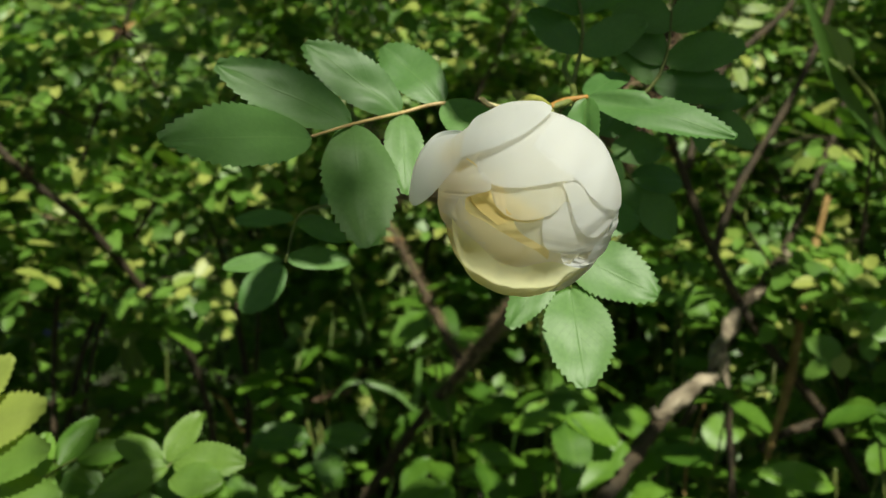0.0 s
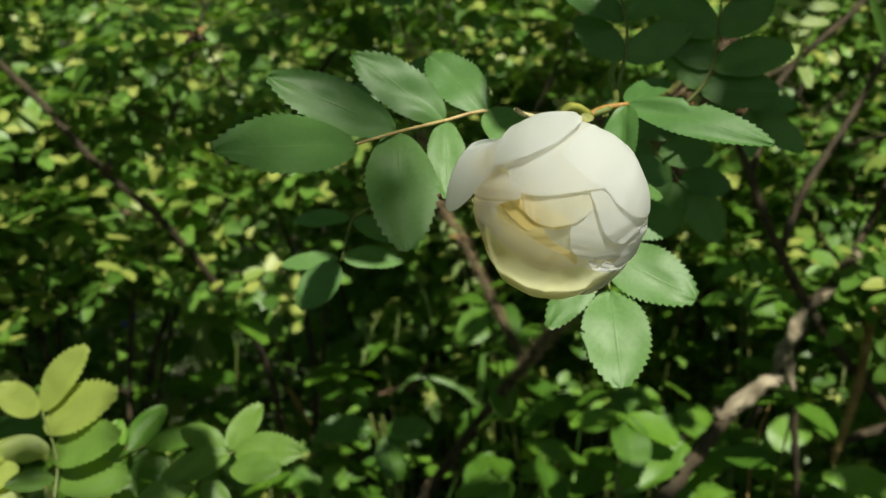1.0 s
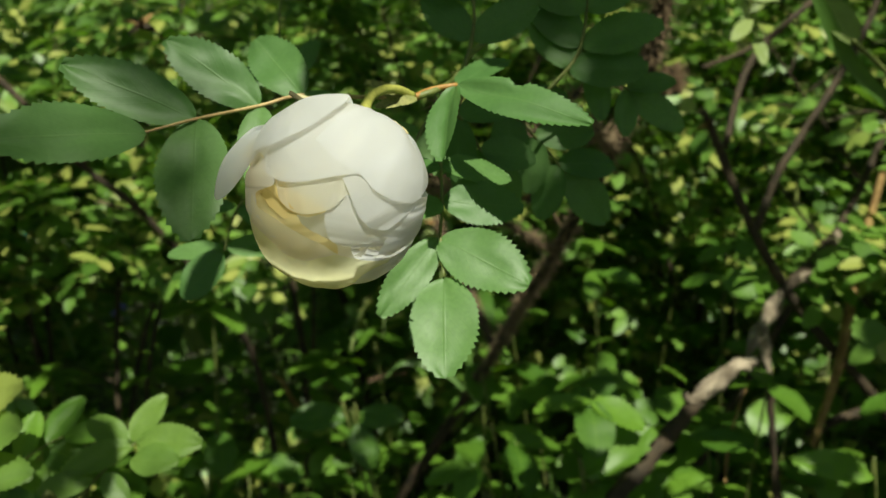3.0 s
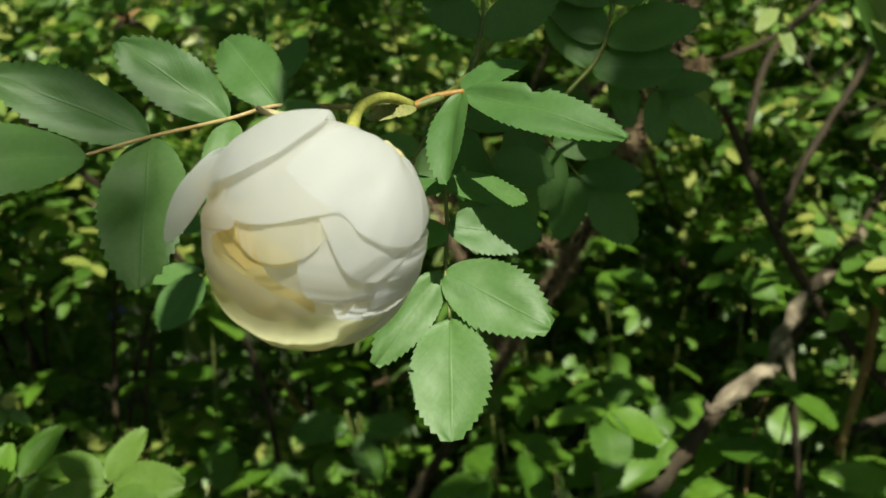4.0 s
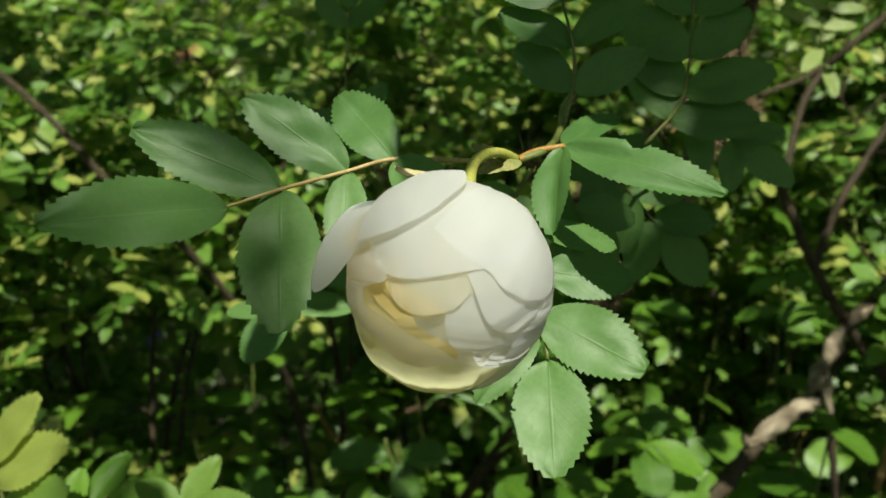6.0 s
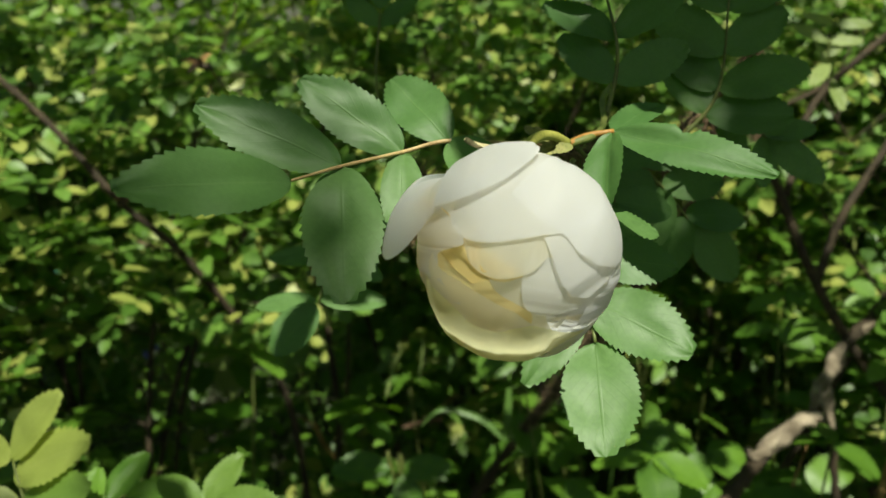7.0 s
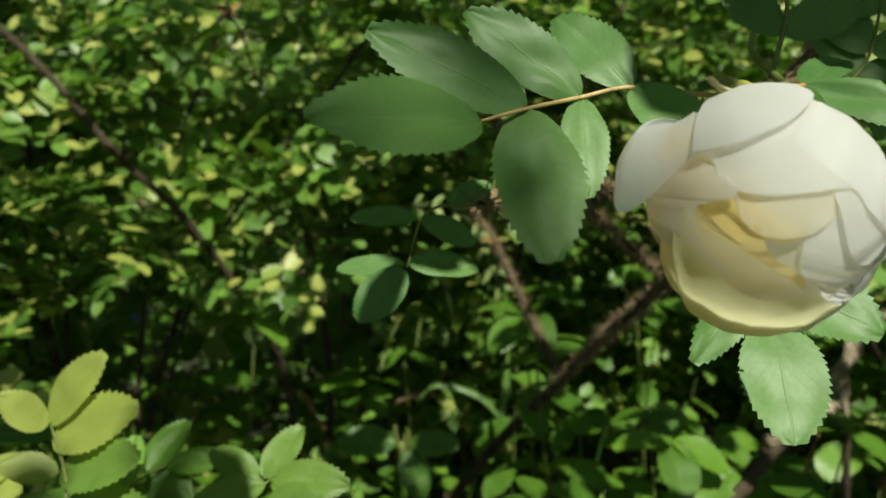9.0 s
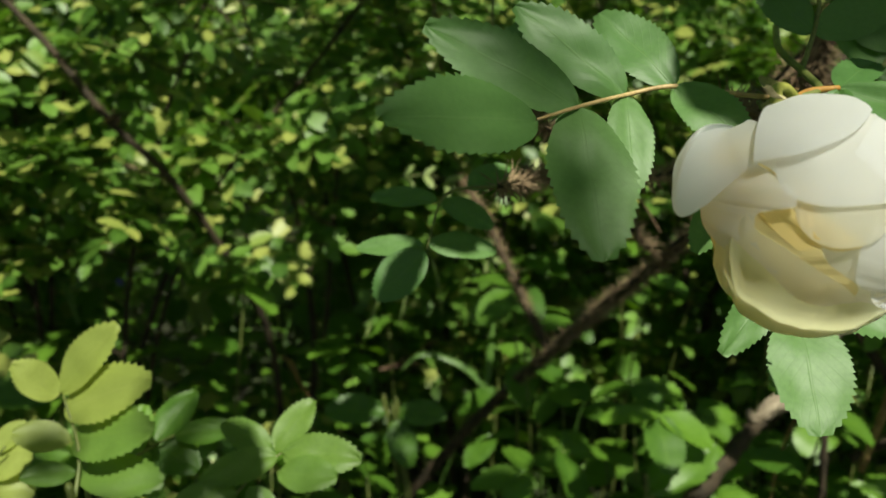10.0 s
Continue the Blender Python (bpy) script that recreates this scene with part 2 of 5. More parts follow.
def blade(bm, base, tip, face, width, mat=0, fold=0.2, droop=0.1, n=4):
    """A simple oval leaf for far foliage."""
    uv = bm.loops.layers.uv.get("leaf") or bm.loops.layers.uv.new("leaf")
    base, tip = Vector(base), Vector(tip)
    x = tip - base
    length = x.length
    x.normalize()
    z = Vector(face)
    z = (z - x * z.dot(x)).normalized()
    y = z.cross(x)
    left, mid, right = [], [], []
    for i in range(n + 1):
        s = i / n
        w = width / 2 * math.sin(math.pi * (0.03 + 0.94 * s) ** 0.86) ** 0.7 * (1.0 if i % 2 else 0.94)
        c = base + x * (s * length) - z * (droop * length * (s - 0.25) ** 2)
        mid.append((bm.verts.new(c), (0.5, s)))
        for some, sign in ((left, -1), (right, 1)):
            some.append((bm.verts.new(c + y * (sign * w) + z * (fold * w)), (0.5 + sign * 0.5, s)))
    for i in range(n):
        for a, b in ((left, mid), (mid, right)):
            quad = (a[i], b[i], b[i + 1], a[i + 1])
            f = bm.faces.new([v for v, _ in quad])
            f.material_index = mat
            for loop, (_, c) in zip(f.loops, quad):
                loop[uv].uv = c


EYE = Vector((0.03, 0.11, 0.90))


# ---------------------------------------------------------------- ground
def ground():
    bm = bmesh.new()
    # one sheet: fine near the plants, wide to the horizon
    xs = [-400, -60, -12, -4, *[-2 + 0.1 * i for i in range(41)], 4, 12, 60, 400]
    ys = [-400, -60, -12, -3, *[-1 + 0.1 * i for i in range(51)], 8, 20, 60, 400]
    vs = [[bm.verts.new((x, y, 0.03 * noise.noise(Vector((x, y, 0)) * 2) + 0.015 * noise.noise(Vector((x, y, 3)) * 9) if abs(x) < 3 and -2 < y < 5 else 0)) for x in xs] for y in ys]
    for a, b in zip(vs, vs[1:]):
        for i in range(len(xs) - 1):
            bm.faces.new((a[i], a[i + 1], b[i + 1], b[i]))
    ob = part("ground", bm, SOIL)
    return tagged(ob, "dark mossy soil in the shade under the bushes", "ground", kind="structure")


ground()


# ---------------------------------------------------------------- the rose flower
CENTER = Vector((0.0210, 0.2767, 0.8602))
RADIUS = 0.0183
# the frame of one camera pose: right, up, and out towards its eye
VIEW_TURN = look((0.0541, 0.1365, 0.9098), (-0.1215, 1.0820, 0.6365), -4.6).to_3x3()
FZ = (Vector((0.0541, 0.1365, 0.9098)) - CENTER).normalized()
FX = (VIEW_TURN.col[0] - FZ * VIEW_TURN.col[0].dot(FZ)).normalized()
FY = FZ.cross(FX)
HIP = Vector((0.22, 0.52, -0.86))


def in_flower(p):
    return CENTER + RADIUS * (p[0] * FX + p[1] * FY + p[2] * FZ)


def petal(flower, layer, rim, material, mid=None, seed=0.0, ruffle=0.01):
    """A cupped petal: it grows from the hip over the shell of the flower to its rim, a smooth line through a few places
    fitted to the camera's view.
    """
    bm = bmesh.new()
    uv = bm.loops.layers.uv.new("leaf")
    nu, nv = 40, 28
    edge = bez(rim, nu)
    hip = HIP.normalized()
    grid = []
    for j in range(nv + 1):
        v = j / nv
        row = []
        for i in range(nu + 1):
            u = i / nu
            e = edge[i]
            # fine waves along the rim
            wave = 1 + ruffle * v ** 3 * (noise.noise(Vector((u * 7 + seed * 3, seed, 0.4))) + 0.5 * noise.noise(Vector((u * 19 + seed * 5, seed, 2.4))))
            size = e.length
            tip = e / size
            way = Vector(mid) if mid else (hip + tip) * 0.5 + Vector((0, 0.75, 0.0))
            way = way.normalized()
            d = (hip * (1 - v) ** 2 + way * (2 * v * (1 - v) * 1.15) + tip * v ** 2).normalized()
            k = v * v * (3 - 2 * v)
            r = (layer * (1 - k) + size * k) * wave
            r *= 1 + 0.022 * v * (1.2 - v) * 3 * noise.noise(Vector((u * 2.5 + seed, v * 2.0, seed * 2.1)))
            r *= 1 + 0.0035 * v * math.sin(u * 23 + seed * 9 + 3 * v)
            # the rim rolls a little outwards
            r *= 1 + 0.003 * max(0.0, (v - 0.88) / 0.12) ** 2
            r *= 0.86 + 0.14 * min(1.0, v * 3)
            row.append((bm.verts.new(in_flower(d * r)), (u, v)))
        grid.append(row)
    for a, b in zip(grid, grid[1:]):
        for i in range(nu):
            quad = (a[i], a[i + 1], b[i + 1], b[i])
            f = bm.faces.new([w for w, _ in quad])
            for loop, (_, c) in zip(f.loops, quad):
                loop[uv].uv = c
    return part("petal", bm, material, flower)


def rose_flower():
    flower = empty("rose_flower", "half-open creamy white rose flower nodding on its stalk", "flower", at=CENTER)
    made = []
    # broad flap folded over the top
    made.append(petal(flower, 1.065, [(-0.84, 0.35, 0.56), (-0.59, 0.4, 0.79), (-0.42, 0.47, 0.86), (-0.25, 0.55, 0.87), (-0.07, 0.69, 0.81), (0.1, 0.85, 0.63), (0.14, 0.97, 0.35), (0.04, 1.04, 0.0)], PETAL, seed=1.0, ruffle=0.008))
    # side wing that stands out
    made.append(petal(flower, 1.09, [(-0.4, 0.49, 0.75), (-0.63, 0.4, 0.62), (-0.81, 0.32, 0.46), (-0.93, 0.2, 0.34), (-1.08, 0.01, 0.22), (-1.24, -0.1, 0.14), (-1.29, -0.04, 0.06), (-1.25, 0.17, -0.12), (-1.19, 0.39, -0.26), (-1.06, 0.59, -0.4)], PETAL, mid=(-0.76, 0.66, -0.02), seed=2.2, ruffle=0.01))
    # large upper petal
    made.append(petal(flower, 0.985, [(-0.79, 0.39, 0.43), (-0.7, 0.27, 0.64), (-0.66, 0.12, 0.72), (-0.54, 0.03, 0.83), (-0.35, 0.0, 0.92), (-0.15, 0.02, 0.97), (0.08, 0.06, 0.98), (0.32, 0.1, 0.92), (0.56, 0.17, 0.79), (0.76, 0.32, 0.54)], PETAL, seed=2.9, ruffle=0.01))
    # upper petal on the stalk side
    made.append(petal(flower, 1.0, [(-0.17, 0.44, 0.88), (0.08, 0.19, 0.98), (0.31, 0.06, 0.95), (0.41, -0.06, 0.91), (0.53, -0.13, 0.84), (0.65, -0.17, 0.74), (0.83, -0.15, 0.53), (0.93, -0.05, 0.36), (1.01, 0.19, -0.1), (0.93, 0.51, -0.35)], PETAL, mid=(0.55, 0.8, -0.1), seed=3.1, ruffle=0.012))
    # lobed petal below it
    made.append(petal(flower, 0.965, [(0.11, 0.04, 0.96), (0.18, -0.12, 0.94), (0.24, -0.27, 0.9), (0.31, -0.38, 0.83), (0.41, -0.45, 0.75), (0.55, -0.45, 0.65), (0.68, -0.37, 0.57), (0.83, -0.22, 0.44), (0.88, -0.08, 0.38)], PETAL, mid=(0.8, 0.45, -0.2), seed=5.2, ruffle=0.015))
    # side petal with a pleated rim
    made.append(petal(flower, 0.99, [(0.87, -0.09, 0.46), (0.84, -0.21, 0.47), (0.72, -0.34, 0.59), (0.56, -0.53, 0.62), (0.43, -0.71, 0.54), (0.32, -0.86, 0.38), (0.24, -0.98, 0.15)], PETAL, mid=(0.95, 0.0, -0.4), seed=5.9, ruffle=0.03))
    # outermost side petal
    made.append(petal(flower, 1.03, [(0.82, -0.4, 0.15), (0.74, -0.55, 0.22), (0.62, -0.73, 0.26), (0.46, -0.84, 0.3), (0.3, -0.91, 0.33), (0.19, -0.99, 0.25), (0.1, -0.98, 0.1)], PETAL, mid=(0.75, -0.6, -0.5), seed=6.3, ruffle=0.015))
    # lower petal that wraps up round the heart, its shaded glow coloured in
    made.append(petal(flower, 1.065, [(-0.84, -0.13, 0.15), (-0.89, -0.23, 0.3), (-0.85, -0.35, 0.48), (-0.66, -0.54, 0.59), (-0.46, -0.7, 0.61), (-0.29, -0.76, 0.64), (-0.11, -0.74, 0.71), (0.05, -0.71, 0.75), (0.22, -0.74, 0.69), (0.37, -0.77, 0.58), (0.59, -0.73, 0.3)], PETAL_SHADE_GLOW, mid=(-0.15, -1.0, -0.35), seed=4.4, ruffle=0.02))
    # side petal that closes round the heart
    made.append(petal(flower, 0.97, [(-0.8, 0.4, 0.39), (-0.63, 0.17, 0.72), (-0.57, 0.0, 0.79), (-0.71, -0.04, 0.66), (-0.79, -0.08, 0.55), (-0.77, -0.24, 0.53), (-0.7, -0.39, 0.54), (-0.58, -0.53, 0.56)], PETAL, mid=(-1.0, 0.05, -0.4), seed=8.3, ruffle=0.012))
    # inner petal with a sunlit rim
    made.append(petal(flower, 0.985, [(-0.88, 0.09, 0.3), (-0.83, -0.07, 0.49), (-0.76, -0.21, 0.57), (-0.63, -0.31, 0.67), (-0.45, -0.43, 0.74), (-0.26, -0.54, 0.77), (-0.1, -0.61, 0.74), (0.05, -0.69, 0.68), (0.22, -0.7, 0.63), (0.38, -0.6, 0.66)], PETAL_MID, mid=(-0.45, -0.85, -0.35), seed=9.7, ruffle=0.015))
    # inner petal under the lobe
    made.append(petal(flower, 0.93, [(-0.02, -0.1, 0.92), (-0.07, -0.32, 0.87), (-0.05, -0.5, 0.78), (0.02, -0.59, 0.72), (0.18, -0.62, 0.67), (0.34, -0.57, 0.65), (0.52, -0.49, 0.6), (0.68, -0.36, 0.52)], PETAL, mid=(0.7, -0.1, -0.2), seed=10.4, ruffle=0.02))
    # low inner petal by the pleats
    made.append(petal(flower, 0.9, [(0.04, -0.71, 0.52), (0.19, -0.75, 0.5), (0.34, -0.72, 0.48), (0.49, -0.59, 0.48), (0.66, -0.43, 0.42), (0.79, -0.23, 0.3)], PETAL_MID, mid=(0.8, -0.5, -0.3), seed=11.3, ruffle=0.03))
    # inner petal under the large one
    made.append(petal(flower, 0.935, [(-0.6, 0.08, 0.71), (-0.55, -0.1, 0.75), (-0.49, -0.2, 0.77), (-0.39, -0.28, 0.8), (-0.25, -0.31, 0.85), (-0.09, -0.29, 0.89), (0.04, -0.23, 0.91), (0.17, -0.1, 0.91)], PETAL_MID, seed=13.9, ruffle=0.012))
    # warm petal of the heart
    made.append(petal(flower, 0.915, [(-0.82, 0.18, 0.37), (-0.71, -0.1, 0.57), (-0.6, -0.26, 0.65), (-0.48, -0.34, 0.7), (-0.37, -0.31, 0.78), (-0.21, -0.33, 0.83), (-0.03, -0.28, 0.87)], PETAL_IN, mid=(-0.75, 0.5, -0.2), seed=14.6, ruffle=0.02))
    # warm petal from the wing side
    made.append(petal(flower, 0.9, [(-0.39, 0.17, 0.79), (-0.42, -0.1, 0.79), (-0.36, -0.28, 0.78), (-0.27, -0.42, 0.75), (-0.12, -0.51, 0.73), (0.04, -0.6, 0.67), (0.04, -0.76, 0.47)], PETAL_IN, mid=(-0.95, -0.1, -0.25), seed=16.1, ruffle=0.03))
    # small petal at the heart
    made.append(petal(flower, 0.87, [(-0.39, -0.1, 0.77), (-0.4, -0.33, 0.7), (-0.31, -0.48, 0.66), (-0.13, -0.6, 0.62), (0.08, -0.72, 0.49), (0.3, -0.71, 0.4), (0.49, -0.55, 0.46)], PETAL_MID, mid=(0.5, 0.4, -0.2), seed=19.2, ruffle=0.02))
    # crumpled petal tip
    made.append(petal(flower, 0.93, [(0.18, -0.6, 0.6), (0.2, -0.7, 0.62), (0.25, -0.74, 0.62), (0.32, -0.71, 0.6), (0.37, -0.64, 0.58)], PETAL, mid=(0.3, -0.3, 0.1), seed=21.5, ruffle=0.05))
    # inner cup on the wing side
    made.append(petal(flower, 0.8, [(-0.13, 0.64, 0.55), (-0.5, 0.32, 0.55), (-0.77, 0.04, 0.45), (-0.82, -0.15, 0.35), (-0.71, -0.4, 0.3), (-0.42, -0.6, 0.2), (-0.13, -0.7, 0.1)], PETAL_IN, mid=(-0.85, -0.1, -0.3), seed=23.1, ruffle=0.01))
    # inner cup below
    made.append(petal(flower, 0.9, [(-0.8, -0.25, 0.32), (-0.55, -0.46, 0.55), (-0.31, -0.56, 0.63), (-0.03, -0.63, 0.64), (0.29, -0.62, 0.58), (0.57, -0.43, 0.54)], PETAL_MID, mid=(0.0, -0.9, -0.5), seed=25.1, ruffle=0.01))
    # stamens deep inside
    bm = bmesh.new()
    rnd = random.Random(5)
    for _ in range(40):
        d = (Vector((-0.25, -0.45, 0.8)) + Vector((rnd.uniform(-.4, .4), rnd.uniform(-.4, .4), 0))).normalized()
        s = Vector((0.05, 0.05, -0.45))
        e = s + d * rnd.uniform(0.55, 0.8)
        tube(bm, [in_flower(s), in_flower(e)], [0.00022, 0.00018], 5, 3)
        tube(bm, [in_flower(e), in_flower(e + d * 0.06)], [0.0006, 0.0005], 5, 3)
    made.append(part("stamens", bm, STAMEN, flower))
    # sepals: five round the hip, two of them dry and papery
    hip = in_flower(HIP * 1.02)
    for k, e in enumerate(((0.95, 0.25, -0.5), (0.55, -0.55, -0.8), (-0.55, 0.25, -0.85))):
        bm = bmesh.new()
        leaflet(bm, hip, in_flower(e), in_flower(Vector(e) * 1.5) - CENTER, 0.0042, 5, 0.1, -0.2, 0.05, k * 1.3, cols=2)
        made.append(part("sepal", bm, SEPAL, flower))
    for s, e, w in (((0.05, 1.04, -0.35), (-0.53, 1.03, -0.05), 0.0030), ((0.62, 0.83, -0.16), (0.765, 0.65, -0.10), 0.0020)):
        bm = bmesh.new()
        leaflet(bm, in_flower(s), in_flower(e), in_flower((s[0] * 2, s[1] * 2, 1.2)) - CENTER, w, 5, 0.3, -0.2, 0.08, w * 900, cols=2)
        made.append(part("sepal", bm, SEPAL_DRY, flower, "dry papery sepal"))
    bm = bmesh.new()
    tube(bm, [(0.0288, 0.3287, 0.8720), (0.0258, 0.3247, 0.8743), (0.0229, 0.3191, 0.8749), (0.0212, 0.3109, 0.8733), hip.lerp(Vector((0.0212, 0.3109, 0.8733)), 0.25)[:], hip[:]],
         [0.0011, 0.0011, 0.00115, 0.00125, 0.0016, 0.0030], 12, 40)
    made.append(part("pedicel", bm, STALK_YELLOW, flower, "yellow-green curved flower stalk"))
    for ob in made:
        ob.matrix_parent_inverse = Matrix.Translation(-CENTER)


rose_flower()


# ---------------------------------------------------------------- leaves beside the flower
def rose_leaf(label, stalk, radii, blades, material=None, stalk_mat=None, group="leaves beside the flower", teeth=17, name="rose_leaf"):
    """A compound leaf: a stalk through the given points, and blades of (base, tip, width / length, facing, seed)."""
    at = Vector(stalk[0])
    leaf = empty(name, label, "leaf", group, at)
    made = []
    bm = bmesh.new()
    tube(bm, stalk, radii, 8, 8 * (len(stalk) - 1))
    made.append(part("leaf_stalk", bm, stalk_mat or TWIG_TAN, leaf))
    for b in blades:
        base, tip, ratio, face, seed = b[:5]
        more = b[5] if len(b) > 5 else {}
        bm = bmesh.new()
        face = face or (EYE - Vector(base)).normalized() + Vector((0, 0, 0.5))
        size = (Vector(tip) - Vector(base)).length
        leaflet(bm, base, tip, face, size * ratio, more.get("teeth", teeth), more.get("fold", 0.12), more.get("droop", 0.10), 0.035, seed, cols=4, bite=more.get("bite"))
        made.append(part("leaflet", bm, more.get("mat") or material or ROSE_LEAF, leaf))
    for ob in made:
        ob.matrix_parent_inverse = Matrix.Translation(-at)
    return leaf


N1, N2, N3 = (-0.0164, 0.3014, 0.8729), (-0.0067, 0.3174, 0.8731), (0.0031, 0.3206, 0.8747)
NODE = (0.0290, 0.3297, 0.8715)
rose_leaf("blue-green compound rose leaf with seven toothed leaflets, partly shaded",
          [NODE, (0.0165, 0.3259, 0.8728), N3, N2, N1, (-0.0237, 0.2907, 0.8721)], [0.0006, 0.00055, 0.0005, 0.00045, 0.0004, 0.0003],
          [((-0.0237, 0.2907, 0.8721), (-0.0460, 0.2638, 0.8770), 0.40, None, 1.0),
           (N1, (-0.0440, 0.2966, 0.8880), 0.40, None, 2.0),
           (N1, (-0.0112, 0.2769, 0.8521), 0.50, None, 3.0),
           (N2, (-0.0290, 0.3193, 0.8905), 0.45, None, 4.0),
           (N2, (-0.0050, 0.3015, 0.8573), 0.42, None, 5.0),
           (N3, (-0.0121, 0.3342, 0.8888), 0.52, None, 6.0),
           (N3, (0.0167, 0.3081, 0.8664), 0.55, None, 7.0)])

RB = (0.0392, 0.3348, 0.8735)
rose_leaf("pale green rose leaf with a bitten blade, in full sun",
          [NODE, (0.0332, 0.3329, 0.8729), RB], [0.0010, 0.0008, 0.0006],
          [(RB, (0.0718, 0.3155, 0.8664), 0.28, (0.05, -0.78, 0.62), 8.0, {"bite": (1, 0.42, 0.06, 0.32), "teeth": 20}),
           (RB, (0.0511, 0.3514, 0.8786), 0.46, (-0.2, -0.6, 0.8), 9.0, {"teeth": 11}),
           ((0.0386, 0.3339, 0.8733), (0.0364, 0.3153, 0.8586), 0.42, (-0.45, -0.8, 0.3), 10.0, {"teeth": 14, "fold": 0.5})],
          stalk_mat=NODE_ORANGE)

LB = (0.034, 0.3242, 0.8262)
rose_leaf("sunlit hanging rose leaf with broad toothed leaflets below the flower",
          [(0.0364, 0.3366, 0.8727), (0.0329, 0.3413, 0.8555), (0.0327, 0.3385, 0.8430), (0.0326, 0.3317, 0.8348), LB], [0.0006, 0.00055, 0.0005, 0.00045, 0.0004],
          [(LB, (0.0358, 0.3027, 0.8087), 0.64, (0, -0.62, 0.78), 11.0),
           ((0.0323, 0.3316, 0.8346), (0.0556, 0.3203, 0.8255), 0.60, (0.05, -0.75, 0.66), 12.0),
           ((0.0321, 0.3316, 0.8346), (0.0181, 0.3170, 0.8188), 0.40, (0.3, -0.8, 0.5), 13.0),
           ((0.0328, 0.3385, 0.8430), (0.0541, 0.3395, 0.8400), 0.60, (0, -0.75, 0.6), 14.0),
           ((0.0325, 0.3385, 0.8430), (0.0237, 0.3235, 0.8439), 0.55, (0, -0.8, 0.6), 15.0),
           ((0.0327, 0.3411, 0.8516), (0.0505, 0.3519, 0.8461), 0.50, (0, -0.6, 0.8), 16.0),
           ((0.0326, 0.3411, 0.8516), (0.0219, 0.3317, 0.8543), 0.5, (0, -0.6, 0.8), 17.0)],
          stalk_mat=TWIG_GREEN)


# ---------------------------------------------------------------- other single leaves near the camera
def spray(label, tip_line, pairs, size, ratio, material, face, group, seed, terminal=True, stalk_mat=None, spread=55, first=0.3, teeth=14):
    """A pinnate leaf along a line: pairs of leaflets and one at the end."""
    line = bez(tip_line, 40)
    blades = []
    rnd = random.Random(seed)
    up = Vector(face)
    for k in range(pairs):
        f = first + (0.92 - first) * k / max(1, pairs - 1) if terminal else first + (1 - first) * k / max(1, pairs - 1)
        i = min(39, int(f * 40))
        c = line[i]
        way = (line[i + 1] - line[i]).normalized()
        for sign in (-1, 1):
            side = (up.cross(way)).normalized() * sign
            a = radians(spread + rnd.uniform(-8, 8))
            d = way * math.cos(a) + side * math.sin(a)
            s = size * rnd.uniform(0.85, 1.1) * (0.8 + 0.25 * math.sin(f * 3))
            blades.append((c[:], (c + d * s)[:], ratio, (up + Vector((rnd.uniform(-.25, .25), rnd.uniform(-.25, .25), rnd.uniform(-.1, .2))))[:], seed + k * 2.3 + sign))
    if terminal:
        c = line[-1]
        way = (line[-1] - line[-4]).normalized()
        blades.append((c[:], (c + way * size * 1.1)[:], ratio, face, seed + 40.0))
    return rose_leaf(label, [v[:] for v in tip_line], [0.0007, 0.0005, 0.0003], blades, material, stalk_mat or TWIG_GREEN, group, teeth)


UPF = (0.0, -0.55, 0.83)
# young sprays low on the side, in and out of the sun, shade partly coloured in
FG = "young leaves low in front of the bush"
rose_leaf("bright yellow-green young rose leaf, backlit, its shaded leaflets coloured darker", [(-0.1804, 0.3980, 0.7121), (-0.1841, 0.4125, 0.7260), (-0.1957, 0.4266, 0.7408)], [0.0009, 0.0007, 0.0004],
          [((-0.1982, 0.4284, 0.7409), (-0.1780, 0.4366, 0.7667), 0.54, (-0.3, -0.7, 0.5), 21.0),
           ((-0.1982, 0.4281, 0.7399), (-0.2095, 0.4193, 0.7558), 0.66, (0.2, -0.6, 0.7), 22.0),
           ((-0.1955, 0.4250, 0.7358), (-0.1606, 0.4233, 0.7520), 0.62, (0, -0.6, 0.8), 23.0),
           ((-0.1892, 0.4177, 0.7273), (-0.1552, 0.4093, 0.7393), 0.60, (0, -0.6, 0.8), 24.0, {"mat": MID_SHADED_LEAF}),
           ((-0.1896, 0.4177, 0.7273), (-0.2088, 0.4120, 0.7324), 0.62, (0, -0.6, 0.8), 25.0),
           ((-0.1846, 0.4103, 0.7191), (-0.1504, 0.4044, 0.7220), 0.50, (0, -0.6, 0.8), 26.0, {"mat": MID_SHADED_LEAF}),
           ((-0.1850, 0.4103, 0.7191), (-0.1996, 0.3992, 0.7223), 0.55, (0, -0.6, 0.8), 27.0, {"mat": MID_SHADED_LEAF})], YOUNG_LEAF, TWIG_GREEN, FG, 13)
